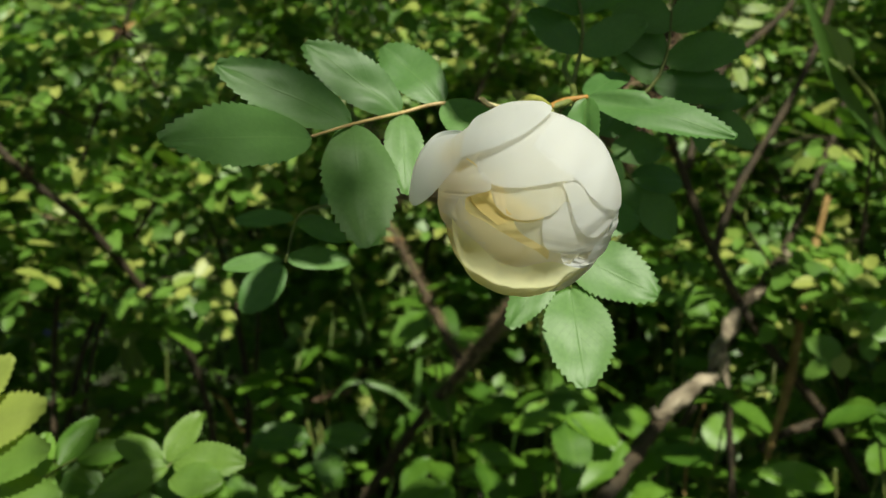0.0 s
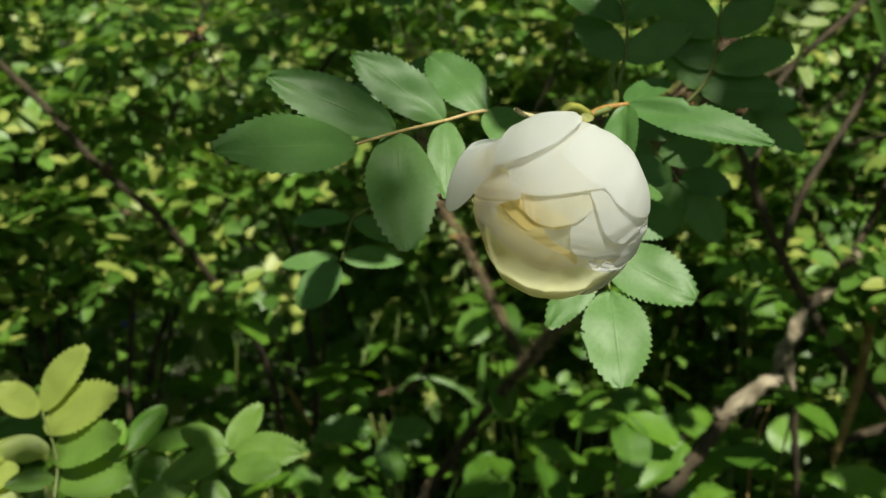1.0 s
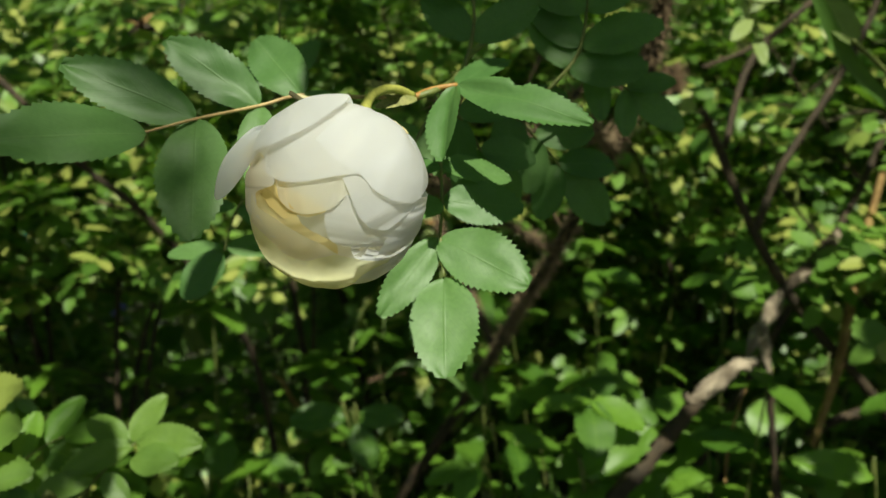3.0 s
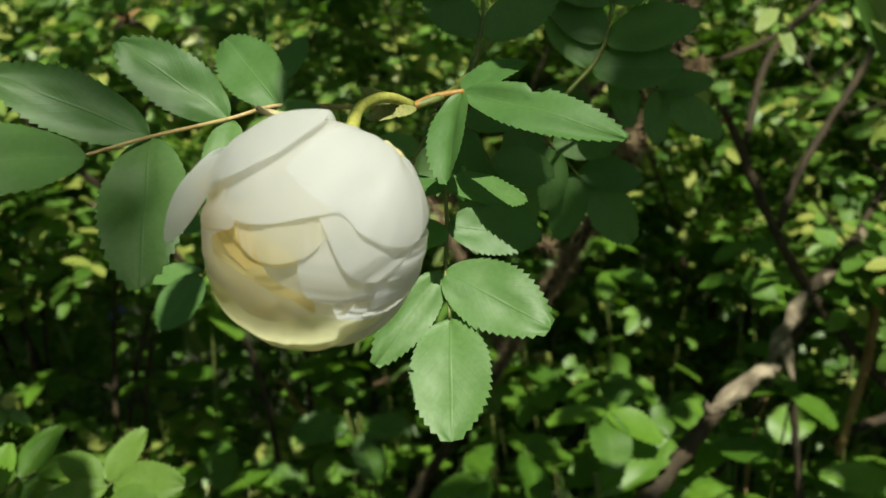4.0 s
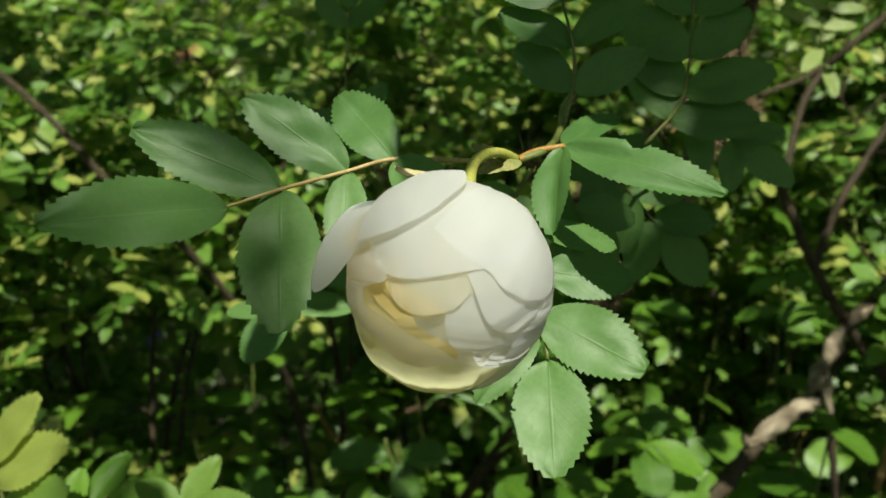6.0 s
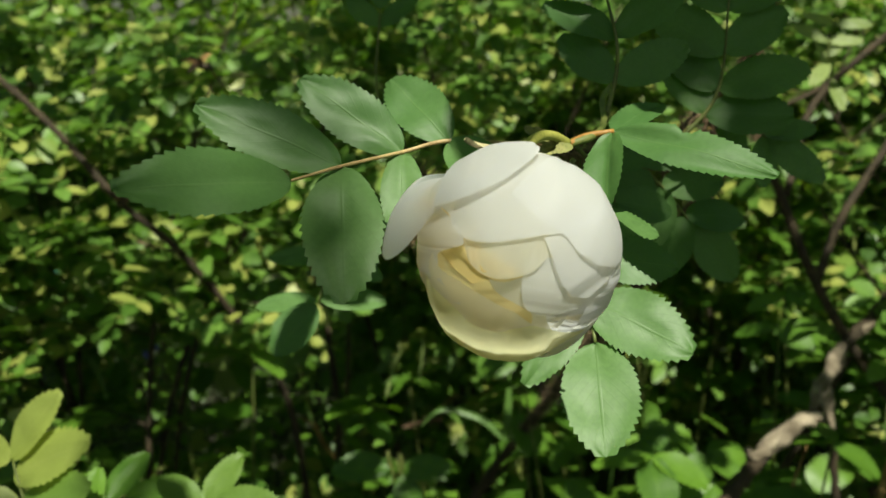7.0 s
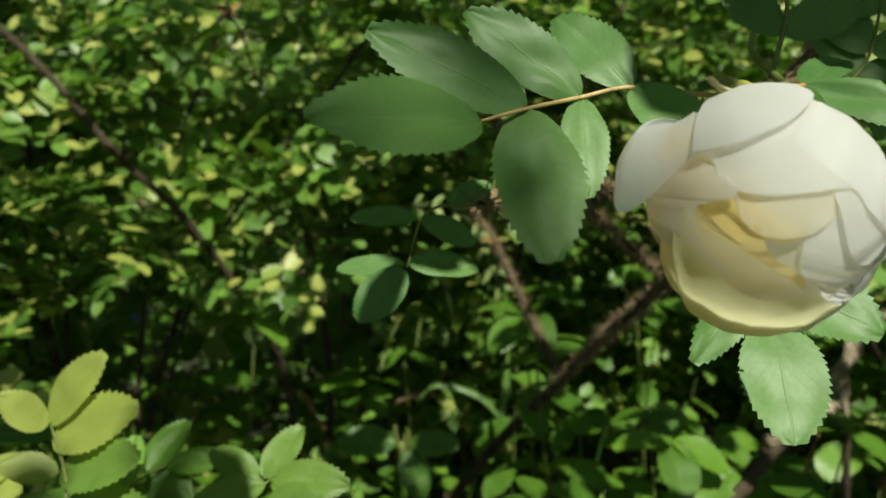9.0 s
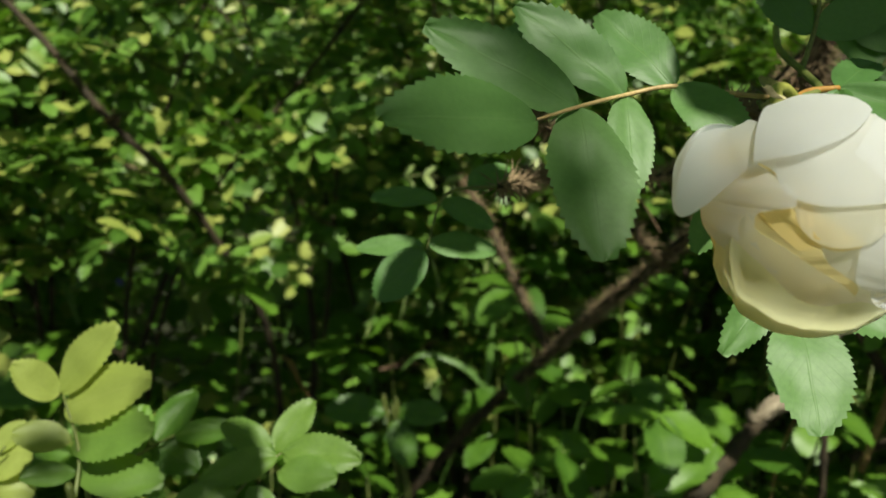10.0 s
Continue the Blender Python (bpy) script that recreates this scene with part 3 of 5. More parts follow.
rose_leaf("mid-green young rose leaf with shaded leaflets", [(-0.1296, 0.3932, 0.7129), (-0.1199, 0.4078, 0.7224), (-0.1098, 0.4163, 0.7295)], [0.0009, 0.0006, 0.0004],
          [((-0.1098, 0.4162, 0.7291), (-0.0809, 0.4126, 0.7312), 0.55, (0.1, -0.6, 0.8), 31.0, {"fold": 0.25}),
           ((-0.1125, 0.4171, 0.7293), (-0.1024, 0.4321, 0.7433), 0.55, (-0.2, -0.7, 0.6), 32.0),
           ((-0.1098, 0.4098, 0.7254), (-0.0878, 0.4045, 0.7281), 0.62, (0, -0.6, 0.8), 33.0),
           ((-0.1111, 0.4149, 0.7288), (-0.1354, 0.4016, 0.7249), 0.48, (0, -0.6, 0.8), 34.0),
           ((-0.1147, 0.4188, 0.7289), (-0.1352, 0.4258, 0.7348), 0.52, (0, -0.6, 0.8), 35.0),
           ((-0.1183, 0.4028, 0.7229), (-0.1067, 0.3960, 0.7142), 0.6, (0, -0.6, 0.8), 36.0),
           ((-0.1221, 0.4019, 0.7213), (-0.1423, 0.3941, 0.7201), 0.55, (0, -0.6, 0.8), 37.0)], MID_SHADED_LEAF, TWIG_GREEN, FG, 13)
rose_leaf("dull green rose leaf in the shade of the young leaves", [(-0.1870, 0.4364, 0.7023), (-0.1718, 0.4459, 0.7106), (-0.1649, 0.4525, 0.7126)], [0.0008, 0.0006, 0.0004],
          [((-0.1649, 0.4524, 0.7121), (-0.1413, 0.4562, 0.7162), 0.5, UPF, 41.0),
           ((-0.1728, 0.4510, 0.7103), (-0.1614, 0.4676, 0.7256), 0.6, UPF, 42.0),
           ((-0.1727, 0.4506, 0.7092), (-0.1535, 0.4452, 0.7023), 0.8, UPF, 43.0),
           ((-0.1816, 0.4431, 0.7051), (-0.1800, 0.4592, 0.7221), 0.6, UPF, 44.0),
           ((-0.1816, 0.4428, 0.7040), (-0.1656, 0.4364, 0.6952), 0.7, UPF, 45.0)], HERB_LEAF, TWIG_GREEN, FG, 13)
rose_leaf("pale small leaf cut by the edge of the young spray", [(-0.2313, 0.4187, 0.6946), (-0.2277, 0.4236, 0.7091), (-0.2217, 0.4269, 0.7174)], [0.0008, 0.0006, 0.0004],
          [((-0.2287, 0.4300, 0.7127), (-0.2199, 0.4391, 0.7220), 0.7, UPF, 46.0),
           ((-0.2317, 0.4276, 0.7064), (-0.2118, 0.4267, 0.7134), 0.7, UPF, 47.0),
           ((-0.2296, 0.4215, 0.7029), (-0.2101, 0.4230, 0.7011), 0.7, UPF, 48.0)], YOUNG_LEAF, TWIG_GREEN, FG, 13)

# shaded leaf hanging behind the long leaf
SH = "shaded leaves behind the flower"
rose_leaf("dark shaded rose leaf, its lowest blade catching the sun", [(-0.0366, 0.4187, 0.8290), (-0.0526, 0.4161, 0.8262), (-0.0574, 0.4056, 0.8112)], [0.0007, 0.0005, 0.0003],
          [((-0.0579, 0.4053, 0.8104), (-0.0725, 0.3975, 0.7967), 0.66, (0.1, -0.7, 0.6), 51.0),
           ((-0.0586, 0.4077, 0.8115), (-0.0804, 0.4081, 0.8103), 0.40, UPF, 52.0),
           ((-0.0572, 0.4080, 0.8120), (-0.0357, 0.4128, 0.8101), 0.5, UPF, 53.0),
           ((-0.0552, 0.4153, 0.8244), (-0.0776, 0.4182, 0.8246), 0.42, UPF, 54.0),
           ((-0.0543, 0.4154, 0.8244), (-0.0369, 0.4149, 0.8169), 0.55, UPF, 55.0),
           ((-0.0455, 0.4175, 0.8280), (-0.0337, 0.4311, 0.8337), 0.55, UPF, 56.0)], ROSE_LEAF, TWIG_GREEN, SH)

# sprays over and right of the flower, in shade
spray("dark green rose leaf in shade above the flower", [(-0.0329, 0.4404, 0.8509), (-0.0411, 0.4464, 0.8762), (-0.0396, 0.4548, 0.9053)], 2, 0.019, 0.5, ROSE_LEAF, (0, -.75, .6), SH, 61)
spray("large dark rose leaf overhanging the twig, in deep shade", [(0.0377, 0.3612, 0.8726), (0.0412, 0.3664, 0.8896), (0.0375, 0.3713, 0.9085)], 3, 0.022, 0.55, ROSE_LEAF, (0, -.8, .5), SH, 63)
spray("large dark rose leaf in deep shade beside the flower", [(0.0592, 0.3926, 0.8629), (0.0702, 0.3978, 0.8762), (0.0742, 0.4060, 0.9038)], 4, 0.024, 0.60, ROSE_LEAF, (0, -.8, .5), SH, 64)
spray("dark rose leaf in shade reaching out beyond the sunny leaf", [(0.0644, 0.4068, 0.8738), (0.0791, 0.4062, 0.8651), (0.0855, 0.4057, 0.8603)], 2, 0.019, 0.5, ROSE_LEAF, (0, -.8, .5), SH, 65)
spray("dark rose leaf hanging in the shade behind the flower", [(0.0302, 0.3683, 0.8654), (0.0363, 0.3721, 0.8572), (0.0405, 0.3751, 0.8475)], 2, 0.020, 0.62, ROSE_LEAF, (0, -.8, .5), SH, 66, first=0.35)
spray("dark rose leaf in the shade below the sunny leaf", [(0.0363, 0.4059, 0.8640), (0.0519, 0.4043, 0.8504), (0.0642, 0.4067, 0.8343)], 3, 0.021, 0.6, ROSE_LEAF, (0, -.8, .5), SH, 67)
spray("small dark rose leaf in the shade by the flower stalk", [(0.0297, 0.3521, 0.8647), (0.0241, 0.3484, 0.8556), (0.0199, 0.3450, 0.8471)], 2, 0.014, 0.55, ROSE_LEAF, (0, -.8, .5), SH, 68)

# small bracts where leaf and flower stalk meet
def bracts():
    twig = empty("rose_twig", "thin orange-brown rose twig with green bracts at the joint", "twig", at=NODE)
    made = []
    bm = bmesh.new()
    tube(bm, [NODE, (0.0353, 0.3354, 0.8729), (0.0374, 0.3564, 0.8740), (0.0389, 0.3942, 0.8777), (0.0567, 0.4610, 0.8841), (0.1111, 0.5987, 0.8808)], [0.0009, 0.0009, 0.0009, 0.0010, 0.0012], 10, 40, 0.1)
    made.append(part("stem", bm, TWIG_GREEN, twig))
    for b, e, w in (((0.0272, 0.3282, 0.8710), (0.0201, 0.3224, 0.8766), 0.0035), ((0.0278, 0.3283, 0.8712), (0.0210, 0.3208, 0.8711), 0.003), ((0.0298, 0.3278, 0.8718), (0.0267, 0.3218, 0.8712), 0.003)):
        bm = bmesh.new()
        leaflet(bm, b, e, (0, -0.8, 0.5), w, 5, 0.3, 0.1, 0.05, 3.0, cols=2)
        made.append(part("bract", bm, SEPAL, twig))
    for ob in made:
        ob.matrix_parent_inverse = Matrix.Translation(-Vector(NODE))


bracts()


# ---------------------------------------------------------------- shared leaf meshes for the bushes
def compound_mesh(seed, material, size=0.020, pairs=3):
    rnd = random.Random(seed)
    bm = bmesh.new()
    long = size * (0.9 + 0.75 * pairs)
    line = [(0, 0, 0), (0, long * 0.5, -long * 0.02), (0, long, -long * 0.14)]
    tube(bm, line, [0.0006, 0.0004], 3, 4, mat=1)
    pts = bez(line, 20)
    for k in range(pairs):
        f = 0.32 + 0.60 * k / max(1, pairs - 1)
        c = pts[int(f * 20)]
        for sign in (-1, 1):
            a = radians(58 + rnd.uniform(-10, 10))
            s = size * rnd.uniform(0.75, 1.12)
            tilt = Vector((rnd.uniform(-.55, .55) - 0.2 * sign, rnd.uniform(-.45, .45), 1))
            d = Vector((math.sin(a) * sign, math.cos(a), rnd.uniform(-.4, .2)))
            blade(bm, c, c + d.normalized() * s, tilt, s * rnd.uniform(0.62, 0.82), fold=rnd.uniform(.05, .3), n=6)
    blade(bm, pts[20], pts[20] + Vector((0, 1, -0.25)) * size, (rnd.uniform(-.2, .2), 0.1, 1), size * 0.62, n=6)
    me = bpy.data.meshes.new("leaf")
    bm.to_mesh(me)
    bm.free()
    me.materials.append(material)
    me.materials.append(TWIG_GREEN)
    for f in me.polygons:
        f.use_smooth = True
    return me


LEAVES = [compound_mesh(100 + i, BUSH_LEAF, 0.0215 + 0.0018 * (i % 4), 2 if i % 3 == 1 else 3) for i in range(10)]


def turn_to(pos, way, up):
    way = Vector(way).normalized()
    up = Vector(up)
    x = way.cross(up).normalized()
    z = x.cross(way)
    m = Matrix((x, way, z)).transposed().to_4x4()
    m.translation = pos
    return m


def join_leaves(name, meshes, places, material, parent, label):
    """Many leaves joined to one mesh."""
    verts, faces, uvs, mats = [], [], [], []
    data = []
    for me in meshes:
        co = np.empty(len(me.vertices) * 3)
        me.vertices.foreach_get("co", co)
        uv = np.zeros(len(me.loops) * 2)
        me.uv_layers["leaf"].data.foreach_get("uv", uv)
        data.append((co.reshape(-1, 3), [tuple(p.vertices) for p in me.polygons], uv, [p.material_index for p in me.polygons]))
    n = 0
    for k, m in places:
        co, fs, uv, mi = data[k]
        mm = np.array(m)
        verts.append(co @ mm[:3, :3].T + mm[:3, 3])
        faces += [tuple(i + n for i in f) for f in fs]
        uvs.append(uv)
        mats += mi
        n += len(co)
    me = bpy.data.meshes.new(name)
    me.from_pydata(np.concatenate(verts).tolist(), [], faces)
    layer = me.uv_layers.new(name="leaf")
    layer.data.foreach_set("uv", np.concatenate(uvs))
    me.polygons.foreach_set("material_index", mats)
    me.polygons.foreach_set("use_smooth", [True] * len(faces))
    for mat in (material, TWIG_GREEN):
        me.materials.append(mat)
    ob = new(name, me)
    ob.parent = parent
    return tagged(ob, label, kind="stuff")


def bristles(line, radius, count, rnd, long=0.005):
    """Fine straight thorns along a stem."""
    bm = bmesh.new()
    for _ in range(count):
        f = rnd.random() * (len(line) - 1.001)
        i = int(f)
        c = line[i].lerp(line[i + 1], f - i)
        way = (line[i + 1] - line[i]).normalized()
        side = way.orthogonal().normalized()
        a = rnd.uniform(0, 6.283)
        d = (side * math.cos(a) + way.cross(side) * math.sin(a) + way * rnd.uniform(-.3, .1)).normalized()
        r = 0.0004
        s = long * rnd.uniform(0.4, 1.2)
        b = [bm.verts.new(c + d * radius * 0.8 + r * (way if q == 0 else way.cross(d) * (1 if q == 1 else -1))) for q in range(3)]
        top = bm.verts.new(c + d * (radius * 0.8 + s))
        for q in range(3):
            bm.faces.new((b[q], b[(q + 1) % 3], top))
    return bm


# what must stay open: the dark hollows under the bushes, and the camera's near view
HOLLOWS = [((0.0752, 1.2023, 0.4197), 0.15), ((-0.1032, 1.0581, 0.3568), 0.10), ((0.1879, 1.1392, 0.4958), 0.14), ((-0.5545, 1.2019, 0.4750), 0.07), ((0.1188, 1.0347, 0.5215), 0.13), ((0.1358, 1.3186, 0.4020), 0.15)]


# large single leaves; the foliage between them and the camera is cleared
SEEN_LEAVES = [(-0.4718, 1.2630, 0.4729), (-0.2865, 1.2964, 0.4119), (-0.3885, 1.2879, 0.4724), (-0.0736, 0.9890, 0.6358), (-0.1257, 1.0193, 0.6850)]


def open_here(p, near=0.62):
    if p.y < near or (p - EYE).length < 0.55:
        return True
    # room on the camera's side is emptied so these leaves show
    for x, y, z in SEEN_LEAVES:
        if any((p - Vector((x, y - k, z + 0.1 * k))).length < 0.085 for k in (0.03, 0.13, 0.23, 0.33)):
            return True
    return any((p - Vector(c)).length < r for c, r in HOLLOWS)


BUSHES = "wild rose bushes"


def rose_bush(label, base, canes, height, reach, twigs, leaves, seed, lean=(0, 0), bark=None, max_parts=260, low=0.25):
    rnd = random.Random(seed)
    bush = empty("rose_bush", label, "bush", BUSHES, (*base, 0))
    origin = Vector((*base, 0))
    places = []
    for c in range(canes):
        a = rnd.uniform(0, 6.283)
        out = reach * rnd.uniform(0.35, 1.0)
        h = height * rnd.uniform(0.75, 1.1)
        foot = origin + Vector((rnd.uniform(-.07, .07), rnd.uniform(-.07, .07), -0.02))
        end = foot + Vector((math.cos(a) * out + lean[0], math.sin(a) * out + lean[1], h))
        mid = foot.lerp(end, 0.5) + Vector((-math.cos(a) * out * 0.2, -math.sin(a) * out * 0.2, h * 0.12))
        r = rnd.uniform(0.0028, 0.0045)
        bm = bmesh.new()
        line = tube(bm, [foot, mid, end], [r, r * 0.8, r * 0.4], 7, 20, 0.12)
        cane = part("stem", bm, bark or BARK_DARK, bush)
        cane.matrix_parent_inverse = Matrix.Translation(-origin)
        th = part("bristle_coat", bristles(line, r * 0.8, 160, rnd), BRISTLE, cane)
        tagged(th, kind="stuff")
        th.matrix_parent_inverse = Matrix.Translation(-origin) @ Matrix.Identity(4)
        th.matrix_parent_inverse = Matrix.Identity(4)
        for k in range(twigs):
            f = low + (1 - low) * (k + rnd.random()) / twigs
            s = line[min(20, int(f * 20))]
            b = rnd.uniform(0, 6.283)
            d = Vector((math.cos(b), math.sin(b), rnd.uniform(-.15, .55))).normalized()
            size = rnd.uniform(0.10, 0.24)
            e = s + d * size + Vector((0, 0, -0.02))
            m = s.lerp(e, 0.5) + Vector((0, 0, 0.02))
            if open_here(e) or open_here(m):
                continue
            tw_bm = bmesh.new()
            t_line = tube(tw_bm, [s, m, e], [0.0014, 0.0008], 4, 10, mat=0)
            tw = part("twig", tw_bm, TWIG_GREEN if c % 2 else BARK_DARK, bush)
            tw.matrix_parent_inverse = Matrix.Translation(-origin)
            for q in range(leaves):
                g = 0.15 + 0.85 * (q + rnd.random() * 0.6) / leaves
                p = t_line[min(10, int(g * 10))]
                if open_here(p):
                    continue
                way = (d + Vector((rnd.uniform(-1, 1), rnd.uniform(-1, 1), rnd.uniform(-.6, .4)))).normalized()
                up = Vector((rnd.uniform(-.8, .8) + 0.2, rnd.uniform(-.8, .6) - 0.3, 1))
                places.append((rnd.randrange(len(LEAVES)), turn_to(p, way, up) @ Matrix.Scale(rnd.uniform(0.65, 1.25), 4)))
    # the leaves nearest the front are pieces of their own
    places.sort(key=lambda km: km[1].translation.y)
    for k, m in places[:max_parts]:
        leaf = new("leaf", LEAVES[k])
        leaf.parent = bush
        leaf.matrix_parent_inverse = Matrix.Translation(-origin)
        leaf.matrix_basis = m
    rest = places[max_parts:]
    if rest:
        ob = join_leaves("foliage", LEAVES, rest, BUSH_LEAF, bush, "dense small rose leaves deeper in the bush")
        ob.matrix_parent_inverse = Matrix.Translation(-origin)
    return bush


rose_bush("leafy wild rose bush in dappled sun, beside the young leaves", (-0.55, 1.05), 9, 0.95, 0.42, 17, 9, 11)
rose_bush("leafy wild rose bush with thin dark stems", (-0.18, 1.45), 8, 0.95, 0.40, 17, 9, 12)
rose_bush("leafy wild rose bush at the shaded edge", (-0.95, 1.45), 8, 1.05, 0.45, 16, 9, 13)
rose_bush("wild rose bush with dark stems behind the flower", (0.20, 1.55), 8, 1.0, 0.38, 16, 9, 14)
rose_bush("open wild rose bush with many bare brown stems", (0.62, 1.45), 9, 1.1, 0.42, 15, 9, 15)
rose_bush("small open rose bush with leaves round the bare stems", (0.48, 1.12), 8, 0.80, 0.34, 12, 7, 20, max_parts=300)
rose_bush("open wild rose bush with sunny leaves behind the bare stems", (0.62, 1.85), 8, 0.95, 0.45, 14, 9, 19)
rose_bush("wild rose bush far behind, bright in the sun", (-0.45, 2.05), 8, 1.15, 0.5, 12, 10, 16, max_parts=120)
rose_bush("wild rose bush far behind, half in shade", (0.15, 2.25), 8, 1.15, 0.5, 12, 10, 17, max_parts=120)
rose_bush("wild rose bush far behind the bare stems", (0.85, 2.2), 8, 1.15, 0.5, 10, 10, 18, max_parts=120)


# ---------------------------------------------------------------- single stems that stand out
def bare_stem(label, name, material, runs, thorn=0, thorn_len=0.005, category="stem", group="bare stems among the leaves"):
    """runs: (points, radii); the first is the main stem, the rest are side branches."""
    at = Vector(runs[0][0][0])
    ob = empty(name, label, category, group, at)
    rnd = random.Random(int(at.x * 1000) + 77)
    for i, (pts, radii) in enumerate(runs):
        bm = bmesh.new()
        line = tube(bm, pts, radii, 10, 10 * (len(pts) - 1), 0.22)
        p = part("stem" if i == 0 else "branch", bm, material, ob)
        p.matrix_parent_inverse = Matrix.Translation(-at)
        if thorn:
            b = part("bristle_coat", bristles(line, sum(radii) / len(radii), int(thorn * len(line) / 10), rnd, thorn_len), BRISTLE, p)
            tagged(b, kind="stuff")
            b.matrix_parent_inverse = Matrix.Identity(4)
    return ob


bare_stem("dark brown rose stem leaning across the leaves, with a reddish joint", "rose_cane", BARK_DARK,
          [([(-0.5580, 0.9707, 0.8894), (-0.4885, 0.9677, 0.8201), (-0.4236, 0.9592, 0.7446), (-0.3837, 0.9906, 0.6849), (-0.3398, 1.0287, 0.5873), (-0.3155, 1.0726, 0.4813), (-0.3034, 1.0741, 0.3101)], [0.0032, 0.0034, 0.0036, 0.0038, 0.004]),
           ([(-0.4236, 0.9592, 0.7446), (-0.4162, 0.9563, 0.7495)], [0.006, 0.004]),
           ([(-0.4192, 0.9709, 0.7020), (-0.3947, 0.9713, 0.6945), (-0.3782, 0.9912, 0.6850)], [0.0012, 0.0014, 0.0016])], 60, 0.004)
bare_stem("upright thorny rose stem, brown and bristly near its foot", "rose_cane", BARK_DARK,
          [([(-0.3015, 1.1896, 0.3432), (-0.3009, 1.2098, 0.4087), (-0.3118, 1.2338, 0.4914), (-0.3231, 1.2515, 0.5533), (-0.3518, 1.2890, 0.6174)], [0.0052, 0.005, 0.0045, 0.003, 0.002]),
           ([(-0.2937, 1.2106, 0.4088), (-0.2830, 1.2098, 0.4712), (-0.2794, 1.2296, 0.5690), (-0.2752, 1.2449, 0.6518), (-0.2970, 1.2427, 0.6867)], [0.0022, 0.0022, 0.002, 0.0016]),
           ([(-0.2752, 1.2449, 0.6518), (-0.3085, 1.2419, 0.6541), (-0.3391, 1.2495, 0.6558)], [0.0014, 0.0012]),
           ([(-0.2750, 1.2439, 0.6485), (-0.2547, 1.2394, 0.6607), (-0.2296, 1.2380, 0.6813)], [0.0014, 0.0012]),
           ([(-0.2795, 1.2306, 0.5724), (-0.3082, 1.2325, 0.5889), (-0.3403, 1.2479, 0.6164)], [0.0014, 0.0012]),
           ([(-0.3015, 1.1896, 0.3432), (-0.3000, 1.1550, 0.2295)], [0.0052, 0.006])], 90, 0.006)
bare_stem("long bristly brown rose cane arching up out of the dark hollow", "rose_cane", BARK_DARK,
          [([(-0.2170, 1.1042, 0.2052), (-0.0885, 1.0256, 0.4171), (-0.0094, 0.8540, 0.5838), (0.0208, 0.7641, 0.6571), (0.0485, 0.6813, 0.7201), (0.0860, 0.5894, 0.8077), (0.1032, 0.5964, 0.8429), (0.1109, 0.5971, 0.8759), (0.1237, 0.6111, 0.9144)], [0.0058, 0.0055, 0.0042, 0.0036, 0.0034, 0.0034, 0.0033, 0.0032, 0.003]),
           ([(-0.0119, 0.8640, 0.5830), (-0.0423, 0.9340, 0.6164), (-0.0763, 0.9966, 0.6616), (-0.1071, 1.0534, 0.6865)], [0.0034, 0.003, 0.0026, 0.002]),
           ([(0.1182, 0.6205, 0.8442), (0.1193, 0.6162, 0.8295)], [0.003, 0.0022]),
           ([(0.0507, 0.6728, 0.7258), (-0.0043, 0.5427, 0.8019), (-0.0366, 0.4187, 0.8290)], [0.0016, 0.0012, 0.0008]),
           ([(0.0860, 0.5894, 0.8077), (0.0649, 0.4715, 0.8431), (0.0252, 0.3880, 0.8619)], [0.0014, 0.0012, 0.0008]),
           ([(0.1095, 0.5954, 0.8711), (0.0240, 0.4811, 0.8211), (-0.0329, 0.4404, 0.8509)], [0.0014, 0.0012, 0.0008])], 420, 0.008)
# overlaps the long cane's upper end, lighter to show it sunlit
bare_stem("pale pinkish sleeve on the long cane, its sunlight coloured in", "rose_cane", BARK_SUNLIT_PINK,
          [([(0.0985, 0.6030, 0.8360), (0.1060, 0.6000, 0.8560), (0.1128, 0.6005, 0.8790), (0.1260, 0.6150, 0.9200)], [0.0024, 0.0046, 0.0042, 0.0040])], 40, 0.004)


